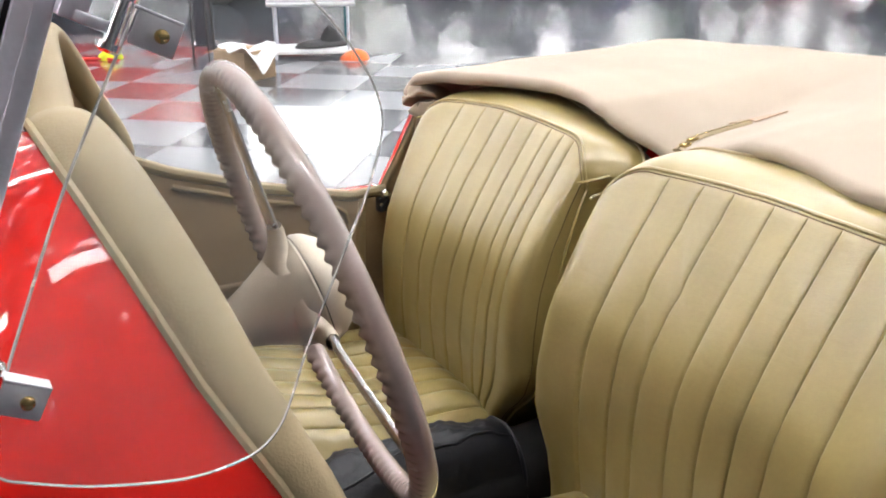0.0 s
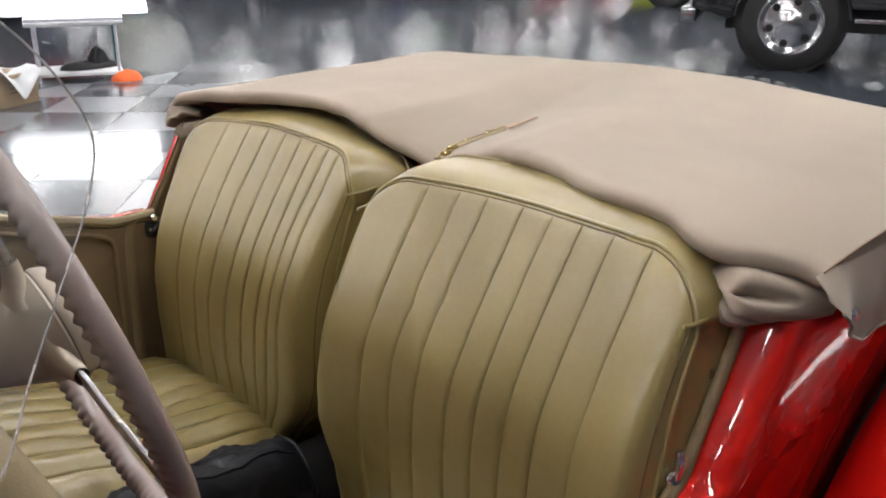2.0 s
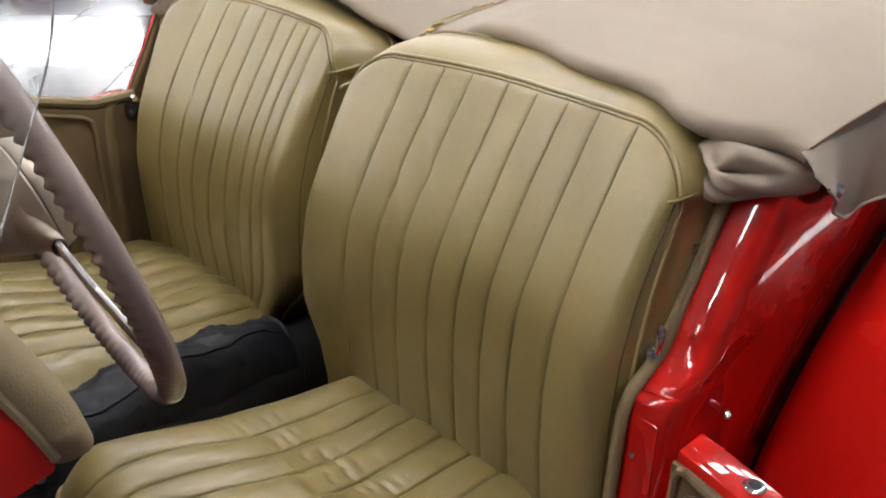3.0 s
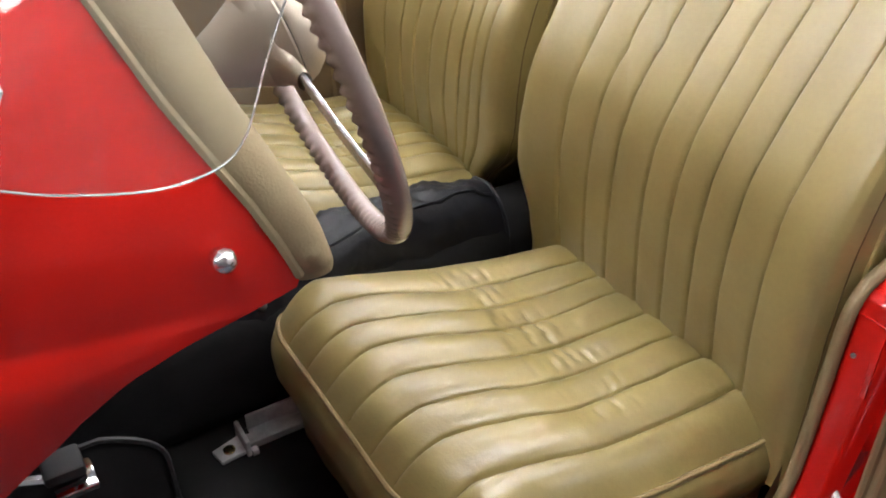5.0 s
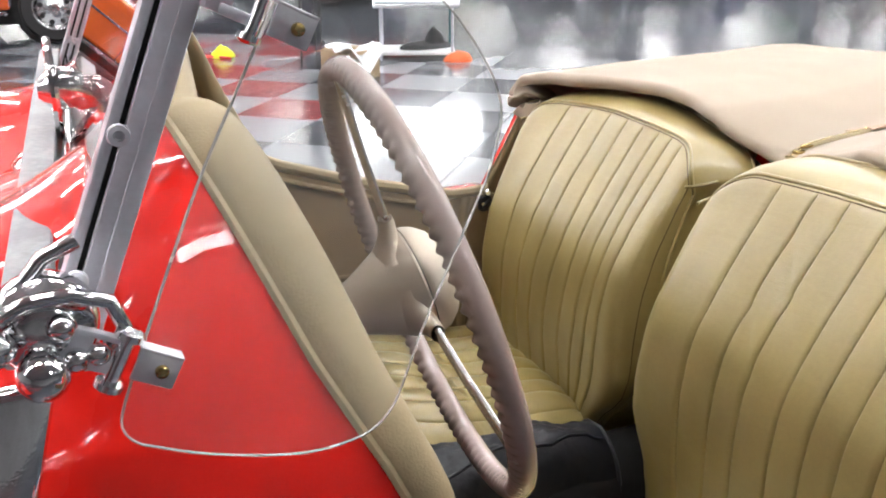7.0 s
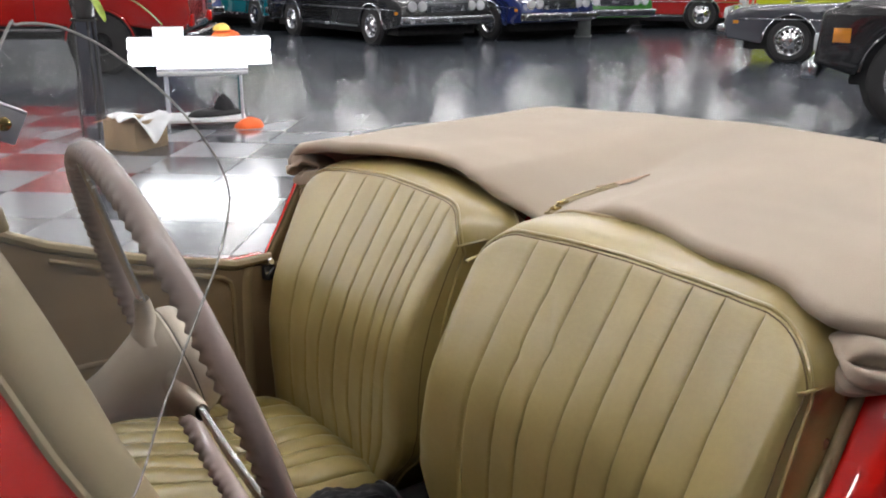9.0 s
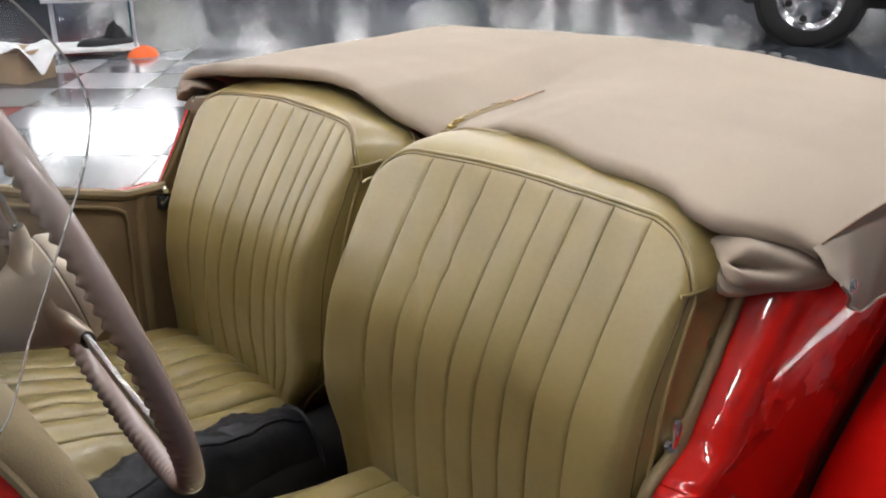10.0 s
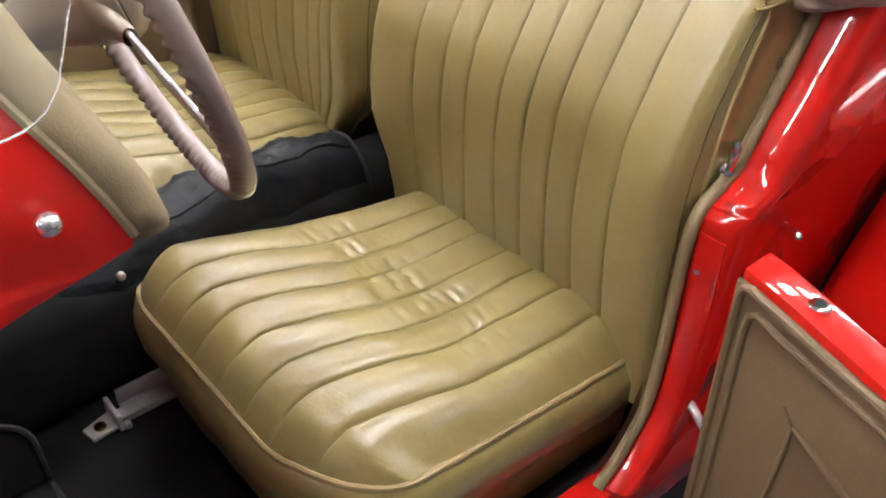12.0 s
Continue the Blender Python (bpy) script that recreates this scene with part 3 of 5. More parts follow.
def on_post(x, y, z):
    """A place on the raked screen: x across its thickness, at height z."""
    return (-0.018 + x + RAKE * (z - 1.045) + 0.052 * (y - 0.455), y, z - 0.012 * (y - 0.455))


def raked(x0, x1, y0, y1, z0, z1, bevel=0.0015):
    v, f = block(x0, x1, y0, y1, z0, z1, bevel)
    return [on_post(*p) for p in v], f


for y0 in (0.444, 2 * MID - 0.466):
    part("screen_post", join(raked(-0.006, 0.0125, y0, y0 + 0.022, 1.035, 1.40), raked(0.0030, 0.0042, y0 - 0.0015, y0 + 0.001, 1.06, 1.40, 0), raked(-0.015, -0.009, y0 + 0.002, y0 + 0.022, 1.035, 1.40)), STEEL, screen, "satin grey screen post")
    part("screen_rubber", raked(-0.0095, -0.0055, y0 + 0.006, y0 + 0.02, 1.04, 1.40, 0.0), RUBBER, screen)
    for z in (1.085, 1.155, 1.30):
        part("post_screw", lathe([(0, 0.0058), (0.002, 0.0052), (0.0022, 0.0028), (0.0005, 0.002)], on_post(-0.008, y0, z), (0, -1, 0), 14), STEEL, screen)
part("screen_rail", join(raked(-0.010, 0.012, 0.466, 2 * MID - 0.466, 1.395, 1.415), raked(-0.008, 0.006, 0.466, 2 * MID - 0.466, 1.048, 1.062)), CHROME, screen, "chrome glass channel")
part("screen_glass", raked(-0.003, 0.001, 0.466, 2 * MID - 0.466, 1.064, 1.394, 0.0), GLASS, screen)
wiper = part("wiper_motor", join(*[tube([tuple(Vector(on_post(-0.028, 0.93, 1.10)) + Vector((0, r * math.cos(a), r * math.sin(a)))) for a in [2 * math.pi * q / 24 for q in range(24)]], 0.004, 6, closed=True) for r in (0.045, 0.028)], lathe([(-0.03, 0.012), (-0.02, 0.02), (0.0, 0.02), (0.012, 0.008)], on_post(-0.03, 0.93, 1.10), (-1, 0, 0), 18), tube([on_post(-0.03, 0.93, 1.055), on_post(-0.034, 0.90, 1.03)], 0.006, 8)), CHROME, screen, "chrome wiper motor")

# pivot and stanchion
stay = part("screen_stay", extruded([(-0.080, 0.421, 0.893), (-0.074, 0.425, 0.96), (-0.060, 0.44, 1.04), (-0.026, 0.44, 1.04), (-0.043, 0.429, 0.982), (-0.040, 0.4255, 0.956), (-0.026, 0.4235, 0.930), (-0.018, 0.4215, 0.911), (-0.016, 0.4200, 0.898)], (0, -0.012, 0), 0.0055), CHROME, car, "chrome windscreen stay bolted to the scuttle")
part("stay_gasket", extruded([(-0.088, 0.426, 0.884), (-0.083, 0.430, 0.975), (-0.040, 0.430, 0.975), (-0.034, 0.4285, 0.953), (-0.018, 0.4265, 0.929), (-0.010, 0.4255, 0.910), (-0.009, 0.4245, 0.891)], (0, -0.007, 0), 0.002), RUBBER, stay)
part("stay_bolt", lathe([(0, 0.0125), (0.004, 0.0115), (0.004, 0.0075), (0.007, 0.0065)], (-0.034, 0.4085, 0.910), (0, -1, 0), 18), CHROME, stay)
def bead_ball(x, y, z, r):
    return lathe([(-r, r * 0.15), (-r * 0.8, r * 0.6), (-r * 0.4, r * 0.92), (0, r), (r * 0.4, r * 0.92), (r * 0.8, r * 0.6), (r, r * 0.15)], (x, y, z), (0, -1, 0), 18)


part("pivot_knob", lathe([(-0.02, 0.010), (-0.014, 0.020), (-0.004, 0.025), (0.003, 0.0245), (0.008, 0.021), (0.010, 0.015), (0.014, 0.012), (0.016, 0.006)], (-0.027, 0.428, 1.073), (0, -1, 0.25), 28), CHROME, stay, "chrome screen pivot nut")
for x, y, z, r in ((-0.031, 0.408, 1.055, 0.0125), (-0.016, 0.412, 1.058, 0.0062), (-0.006, 0.414, 1.058, 0.0058), (-0.048, 0.412, 1.070, 0.0085), (-0.020, 0.411, 1.076, 0.007)):
    part("acorn_nut", bead_ball(x, y, z, r), CHROME, stay)
part("pivot_bow", tube([(-0.062, 0.420, 1.062), (-0.050, 0.416, 1.080), (-0.034, 0.414, 1.089), (-0.014, 0.414, 1.090), (0.002, 0.417, 1.083), (0.008, 0.42, 1.066)], 0.0038, 10), CHROME, stay)
part("pivot_link", tube([(-0.034, 0.430, 1.092), (-0.024, 0.430, 1.104), (-0.008, 0.432, 1.110)], 0.004, 10), CHROME, stay)

wing_glass = part("wind_wing", tube([on_post(0.018, 0.443, 1.036), on_post(0.018, 0.443, 1.052)], 0.004, 8), CHROME, car, "clear glass side wind deflector on chrome clamps")
PANE = [(0.0, 1.018), (0.001, 1.010), (0.006, 1.004), (0.014, 1.0), (0.041, 0.989), (0.079, 0.979), (0.105, 0.977), (0.128, 0.981), (0.142, 0.992), (0.151, 1.008), (0.162, 1.032), (0.175, 1.056), (0.191, 1.085), (0.206, 1.112), (0.215, 1.135), (0.218, 1.153), (0.211, 1.175), (0.191, 1.205), (0.163, 1.231), (0.145, 1.242), (0.132, 1.246), (0.119, 1.246), (0.113, 1.241), (0.072, 1.169), (0.050, 1.129), (0.024, 1.074), (0.006, 1.034)]


def pane_at(x, z, off=0.0):
    return (x, 0.408 + 0.12 * (z - 0.94) + off, z)


LOOP = smooth_loop(PANE)
pane = part("wing_pane", extruded([pane_at(x, z) for x, z in LOOP], (0, 0.004, 0)), PANE_GLASS, wing_glass)
part("pane_edge", tube([pane_at(x, z, 0.002) for x, z in LOOP], 0.0008, 6, closed=True), GLASS_EDGE, wing_glass)
pane.visible_shadow = False


SATIN = mat("satin_nickel", (0.62, 0.64, 0.68), rough=0.33, metal=0.35, vary=0.08, scale=40, fine=300, bump=0.05)


def clamp(x, z, tilt, pin_size):
    at = pose(*pane_at(x, z, -0.003), 0, tilt, 0)
    return [(n, moved(g, at @ Matrix.Scale(0.64 if n in ("clamp_plate", "clamp_screw") else pin_size, 4)), m) for n, g, m in (
        ("clamp_plate", join(block(0.0, 0.034, -0.0095, -0.0065, -0.013, 0.013, 0.0015), block(0.0, 0.034, -0.0095, 0.006, 0.0115, 0.0145, 0.001)), SATIN),
        ("clamp_arm", join(block(-0.040, -0.012, -0.007, 0.002, -0.013, -0.004, 0.002), block(-0.046, -0.010, -0.007, 0.002, 0.010, 0.014, 0.001), block(-0.050, -0.030, -0.006, 0.02, -0.013, 0.014, 0.002)), STEEL),
        ("clamp_pin", join(tube([(-0.010, -0.004, -0.020), (-0.010, -0.004, 0.018)], 0.0055, 12), lathe([(0, 0.0098), (0.005, 0.0098), (0.0075, 0.006)], (-0.010, -0.004, 0.015), (0, 0, 1), 14), lathe([(0, 0.0098), (0.005, 0.0098), (0.0075, 0.006)], (-0.010, -0.004, -0.018), (0, 0, -1), 14)), CHROME),
        ("clamp_screw", lathe([(0, 0.0055), (0.003, 0.005), (0.005, 0.0025)], (0.021, -0.0095, 0.0), (0, -1, 0), 14), BRASS))]


for x, z, a, size in ((0.0095, 1.050, 28, 0.72), (0.0925, 1.207, 26, 0.62)):
    for n, g, m in clamp(x, z, a, size):
        part(n, g, m, wing_glass)

# ---- steering wheel ----
WC = Vector((0.2796, 0.705, 0.9354))
WN = Vector((math.cos(radians(17)) * math.cos(radians(-4.84)), math.cos(radians(17)) * math.sin(radians(-4.84)), math.sin(radians(17))))
WU = Vector((0, 0, 1)).cross(WN).normalized()
WV = WN.cross(WU)


def rim(u, v):
    a, b = 2 * math.pi * u, 2 * math.pi * v
    out = WU * math.cos(a) + WV * math.sin(a)
    inner_back = max(0.0, math.cos(b - radians(258)))
    r = 0.0104 * (1 + 0.30 * inner_back ** 3 * abs(math.sin(a * 55)) ** 2)
    return tuple(WC + out * (0.2030 + r * math.cos(b)) + WN * (r * math.sin(b)))


wheel = part("steering_wheel", grid(rim, 1100, 18, wrap_u=True, wrap_v=True), WHEEL, car, "mauve-grey steering wheel with finger ridges", angle=80)
part("hub_bell", lathe([(-0.22, 0.0195), (-0.08, 0.0205), (-0.068, 0.0235), (-0.055, 0.0285), (-0.042, 0.0345), (-0.030, 0.0405), (-0.018, 0.0460), (-0.009, 0.0495), (-0.003, 0.0515), (-0.001, 0.0505)], WC - WN * 0.002, WN, 56), BELL, wheel, "champagne metallic hub bell")
part("hub_gap", lathe([(0, 0.0495), (0.004, 0.0495)], WC - WN * 0.006, WN, 40), RUBBER, wheel)
part("horn_cap", lathe([(0, 0.051), (0.003, 0.052), (0.012, 0.049), (0.022, 0.041), (0.031, 0.027), (0.035, 0.010)], WC - WN * 0.002, WN, 48), BELL, wheel, "domed champagne horn cap")
for ang in (88, -37, -162):
    out = WU * math.cos(radians(ang)) + WV * math.sin(radians(ang))
    across = WN.cross(out)
    wires = join(*[tube([tuple(WC + out * 0.058 + across * d - WN * 0.011), tuple(WC + out * 0.13 + across * d - WN * 0.011), tuple(WC + out * 0.197 + across * d - WN * 0.009)], 0.0029, 8) for d in (-0.0062, 0.0, 0.0062)])
    part("spoke", wires, SPOKE, wheel, "three-wire chrome spoke")
    def socket(u, v):
        a = 2 * math.pi * v
        f = u * u * (3 - 2 * u)
        w = lerp_table([(0, 0.030), (0.2, 0.021), (0.45, 0.0145), (0.8, 0.0112), (1, 0.0105)], u)
        h = lerp_table([(0, 0.016), (0.4, 0.0095), (1, 0.0065)], u)
        return tuple(WC + out * (0.036 + 0.033 * u) - WN * (0.018 - 0.007 * f) + across * (w * math.cos(a)) + WN * (h * math.sin(a)))
    part("spoke_socket", grid(socket, 12, 20, wrap_v=True), BELL, wheel, angle=70)
part("steering_column", tube([tuple(WC - WN * 0.17), tuple(WC - WN * 0.60)], 0.019, 14), TRIM, car)

# ---- seats ----
MIDDLE = [(0.38, 0.708), (0.50, 0.694), (0.63, 0.684), (0.70, 0.689), (0.745, 0.70), (0.79, 0.722), (0.84, 0.752), (0.89, 0.785), (0.935, 0.815), (0.96, 0.828)]
MIDDLE = [(z, x) for z, x in smooth_line(MIDDLE, 5)]
EDGE = [(0.38, 0.735), (0.56, 0.740), (0.65, 0.746), (0.72, 0.757), (0.78, 0.772), (0.84, 0.792), (0.90, 0.818), (0.96, 0.842)]


def spaced(lines, lo, hi, count, tight):
    """Even steps from lo to hi, with extra ones close round each line and at both ends."""
    out = set(round(lo + (hi - lo) * i / count, 4) for i in range(count + 1))
    for l in lines:
        out |= set(round(l + d * tight, 4) for d in (-3, -2, -1.3, -0.7, -0.3, 0, 0.3, 0.7, 1.3, 2, 3))
    for d in (0.004, 0.01, 0.02, 0.035, 0.055):
        out |= {round(lo + d, 4), round(hi - d, 4)}
    return sorted(v for v in out if lo <= v <= hi)


def sheet(us, vs, func):
    n = len(vs)
    verts = [func(u, v) for u in us for v in vs]
    return verts, [(i * n + j, i * n + j + 1, (i + 1) * n + j + 1, (i + 1) * n + j) for i in range(len(us) - 1) for j in range(n - 1)]


def seat(label, seed, backrest, shift, near, far, crown, radius, pleats, lean, deep, fall, cy, chw, taper, tilt):
    """A bucket seat. backrest: its piping's y at the shoulders; near, far: how far each edge is cut in by height; crown: the top's height at both ends and the middle."""
    s = thing("bucket_seat", label, "seat", "seats")
    z0 = 0.38
    y, hw = (backrest[0] + backrest[1]) / 2, (backrest[1] - backrest[0]) / 2

    def top(p):
        rr = radius[0] if p < 0 else radius[1]
        c = 1 - rr / hw
        e = min(1, max(0.0, abs(p) - c) / (1 - c))
        return crown[1] + (crown[0] - crown[1] if p < 0 else crown[2] - crown[1]) * abs(p) ** 1.6 - rr * 0.9 * (1 - math.sqrt(1 - e * e))

    def front(p, v):
        z = z0 + v * (top(p) - z0)
        e = min(1, max(0, abs(p) - 0.85) / 0.15)
        w = math.sqrt(max(0, 1 - e ** 2.4))
        mid, edge = lerp_table(MIDDLE, z) - shift[2] * abs(p) ** 3 + shift[0], lerp_table(EDGE, z) + shift[1]
        x = edge + (mid - edge) * w
        rim_in = min(1 - abs(p), (1 - v) * 1.4)
        line = min(pleats, key=lambda l: abs(p - l))
        d = p - line
        groove = 0.0017 * math.exp(-(d / 0.0034) ** 2) + 0.0005 * math.exp(-(d / 0.010) ** 2)
        pillow = 0.0013 * min(1, abs(d) / 0.085) ** 0.55 + (0.0007 * math.exp(-(d - 0.012) / 0.03) if d > 0.012 else 0.0)
        pad = (pillow - groove) * min(1, rim_in / 0.03)
        lump = 0.0035 * noise.noise(Vector((p * 3 + seed, v * 4, 0.3))) + 0.0012 * noise.noise(Vector((p * 9 + seed, v * 13, 2.3)))
        fold = 0.0
        if seed < 3:                              # slack creases high in the middle pleats
            fold = 0.0075 * (1 - abs(math.sin(19 * (v * 1.1 - 0.42 * p) + 0.8 * math.sin(9 * p)))) ** 2.5 * math.exp(-((v - 0.78) / 0.15) ** 2) * math.exp(-((p - 0.27) / 0.16) ** 2)
        roll_in = 0.007 * math.exp(-rim_in / 0.012)
        bend = lerp_table(near, z) * max(0, (-p - 0.3) / 0.7) ** 1.5 + lerp_table(far, z) * max(0, (p - 0.5) / 0.5) ** 1.5
        bend += lean * max(0, min(1, (0.73 - z) / 0.17)) * (1 - p * p)
        return x - pad - lump + fold + roll_in, y + p * hw + bend, z

    us = spaced(pleats, -1.0, 1.0, 60, 0.0045)
    vs = spaced((), 0.0, 1.0, 60, 0.01)
    ring = [front(-1, v) for v in vs] + [front(p, 1) for p in us[1:]] + [front(1, v) for v in vs[::-1][1:]]
    rows = []
    for out, back in ((0, 0.0), (0.005, 0.008), (0.009, 0.03), (0.010, 0.065), (0.007, 0.10), (-0.004, 0.122), (-0.05, 0.130)):
        row = []
        for x, yy, z in ring:
            a, b = (yy - y) / hw, max(0, (z - 0.66) / 0.28)
            w = Vector((0, math.copysign(abs(a) ** 4, a), b ** 4))
            w = w.normalized() if w.length > 1e-9 else Vector((0, 0, 1))
            under = max(0, min(1, (0.876 - z) / 0.014)) * (1 if back > 0.001 else 0)      # the cap stands proud of the side below it
            row.append((x + back * deep, yy + w.y * (out - 0.005 * under), z + w.z * (out * 1.2 + (0.04 - fall * max(0, min(1, (0.35 - a) / 1.1)) ** 1.3) * back * deep)))
        rows.append(row)
    n = len(ring)
    band = [p for row in rows for p in row], [(r_ * n + i, r_ * n + i + 1, (r_ + 1) * n + i + 1, (r_ + 1) * n + i) for r_ in range(len(rows) - 1) for i in range(n - 1)] + [tuple((len(rows) - 1) * n + i for i in range(n))]
    back = part("backrest", sheet(us, vs, front), LEATHER, s, "pleated tan leather backrest", angle=75)
    # thread line in each groove, its dark tone adding to the groove's shade
    for l in pleats:
        part("pleat_seam", tube([(x + 0.0002, yy, z) for x, yy, z in [front(l, 0.985 - 0.975 * i / 40) for i in range(41)]], 0.0006, 5), STITCH, back)
    part("backrest_border", band, LEATHER, back, angle=70)
    part("backrest_piping", tube([(x - 0.0008, yy, z) for x, yy, z in ring], 0.0030, 8), LEATHER, back)
    # thin dark line painting the crease's shade just inside the piping
    seam = [front(-0.990, v * 0.993) for v in vs] + [front(p * 0.990, 0.993) for p in us[1:]] + [front(0.990, v * 0.993) for v in vs[::-1][1:]]
    part("piping_crease", tube([(x - 0.0002, yy, z) for x, yy, z in seam], 0.0009, 6), CREASE_SHADE, back)
    part("rear_piping", tube([(x - 0.002, yy, z + 0.001) for x, yy, z in rows[4]], 0.0028, 6), PAD, back)
    for k in (-1, 1):
        hem = [(front(k, 0.89)[0] + d, y + k * (hw + o), 0.877 + 0.06 * d) for d, o in ((0.002, 0.0005), (0.010, 0.0045), (0.03, 0.0075), (0.055, 0.0075))]
        part("cap_hem", tube(hem, 0.0022, 6), LEATHER, back)

    # cushion
    cx, cz, depth = 0.517, 0.456, 0.231
    CP = (0.52, 0.29, 0.08, -0.156, -0.376, -0.576, -0.796)

    def cushion(a, b):
        yy = cy + a * chw
        c = 1 - 0.11 / chw
        r = 1 - math.sqrt(max(0, 1 - (max(0, abs(a) - c) / (1 - c)) ** 2))
        lo, hi = cx - depth + 0.11 * r + 0.004 * a * a, cx + depth + 0.02 - (0.03 if a < 0 else 0.11) * r
        x = lo + (hi - lo) * (b + 1) / 2
        yy -= taper * max(0.0, a) * (1 + b) / 2
        rim = min((1 - abs(a)) * chw, x - lo, hi - x) / 0.23
        edge = rim * (1 - 0.3 * r)
        inside = min(1, edge / 0.12)
        yy += 0.030 * min(1, (1 - abs(a)) / 0.25) * max(0, min(1, (0.49 - x) / 0.14)) ** 1.2
        puff = 0.055 * (1 - math.exp(-edge / 0.13)) + 0.008 * (1 - a * a) + 0.006 * math.exp(-((b + 0.55) / 0.3) ** 2) * inside
        line = min(CP, key=lambda l: abs(a - l))
        d = abs(a - line)
        groove = 0.0030 * math.exp(-(d / 0.0055) ** 2) + 0.0016 * math.exp(-(d / 0.022) ** 2)
        pad = (0.0045 * min(1, d / 0.11) ** 0.6 - groove) * inside
        dent = -0.017 * math.exp(-((a - 0.05) / 0.6) ** 2 - ((b - 0.30) / 0.42) ** 2)
        pleat = sum(1 for l in CP if a > l)
        start = -0.10 + 0.05 * math.sin(pleat * 2.3 + seed)        # where the slack of each pleat begins
        cr = math.exp(-((b - start - 0.17) / 0.17) ** 2) * math.exp(-(a / 0.62) ** 2) * inside
        wave = 2 * math.pi * (b - start) / (0.085 + 0.02 * math.sin(pleat * 1.7)) + 2.2 * noise.noise(Vector((a * 6, b * 5, seed + pleat))) + 5 * (a - line)
        fold = -0.0105 * (1 - abs(math.sin(wave * 0.5))) ** 2 * max(0, 0.40 + 1.3 * noise.noise(Vector((a * 9, b * 11, seed + 3)))) * cr * min(1, d / 0.04)
        step = -0.004 * max(0, min(1, (b - start) / 0.05)) * max(0, 1 - (b - start) / 0.35) * math.exp(-(a / 0.7) ** 2) * (1 if b > start else 0) * inside
        lump = 0.003 * noise.noise(Vector((a * 4, b * 4, seed))) + 0.001 * noise.noise(Vector((a * 14, b * 9, seed)))
        return x, yy, cz - tilt * b + puff + pad + dent + fold + step + lump

    ca, cb = spaced(CP, -1.0, 1.0, 60, 0.007), spaced((), -1.0, 1.0, 150, 0.01)
    loop = [cushion(-1, b) for b in cb[::-1]] + [cushion(a, -1) for a in ca[1:]] + [cushion(1, b) for b in cb[1:]]
    m = len(loop)
    skirt_rows = []
    for drop, out in ((0, 0), (0.006, 0.006), (0.03, 0.014), (0.06, 0.012), (0.082, 0.003), (0.085, -0.008), (0.12, -0.010), (0.15, -0.014), (0.175, -0.016)):
        row = []
        for x, yy, z in loop:
            w = Vector(((x - cx) / depth, (yy - cy) / chw, 0))
            w = Vector((math.copysign(abs(w.x) ** 5, w.x), math.copysign(abs(w.y) ** 5, w.y), 0)).normalized()
            row.append((x + w.x * out + 0.0025 * noise.noise(Vector((x * 20, yy * 20, drop * 30))), yy + w.y * out, z - drop))
        skirt_rows.append(row)
    strip = lambda rs: ([p for row in rs for p in row], [(r_ * m + i, r_ * m + i + 1, (r_ + 1) * m + i + 1, (r_ + 1) * m + i) for r_ in range(len(rs) - 1) for i in range(m - 1)])
    c = part("cushion", sheet(ca, cb, cushion), LEATHER, s, "pleated and creased tan leather cushion", angle=75)
    for l in CP:
        part("pleat_seam", tube([(x, yy, z + 0.0002) for x, yy, z in [cushion(l, -0.975 + 1.9 * i / 60) for i in range(61)]], 0.0006, 5), STITCH, c)
    part("cushion_skirt", strip(skirt_rows[:6]), LEATHER, c, angle=70)
    part("cushion_piping", tube([(x, yy, z + 0.001) for x, yy, z in loop], 0.0040, 8), PIPING, c, "beige piping")
    part("seat_base", strip(skirt_rows[5:]), LEATHER, s, "leather covered seat base", angle=70)
    return s


seat("tan pleated leather driver's bucket seat", 1.7, (0.400, 0.922), (0.004, -0.012, 0.003), ((0.38, -0.005), (0.95, -0.005)),
     ((0.38, -0.026), (0.47, -0.027), (0.515, -0.020), (0.555, 0.0), (0.59, 0.012), (0.68, 0.004), (0.80, 0.0), (0.95, 0.0)), (0.934, 0.940, 0.925), (0.078, 0.072),
     (0.590, 0.378, 0.198, -0.024, -0.200, -0.368, -0.535, -0.728), 0.0, 1.0, 0.0, 0.673, 0.246, 0.070, 0.016)
seat("tan pleated leather passenger bucket seat", 4.2, (0.992, 1.472), (0.043, 0.020, 0.018),
     ((0.38, 0.108), (0.42, 0.103), (0.45, 0.090), (0.485, 0.064), (0.51, 0.038), (0.536, 0.018), (0.573, 0.004), (0.65, 0.0), (0.95, 0.0)), ((0.38, 0.0), (0.55, -0.010), (0.68, -0.028), (0.80, -0.020), (0.93, 0.0)), (0.926, 0.933, 0.912), (0.070, 0.060),
     (0.548, 0.286, 0.077, -0.136, -0.325, -0.498, -0.638, -0.774), 0.036, 1.15, 0.36, 1.280, 0.215, 0.0, 0.028)

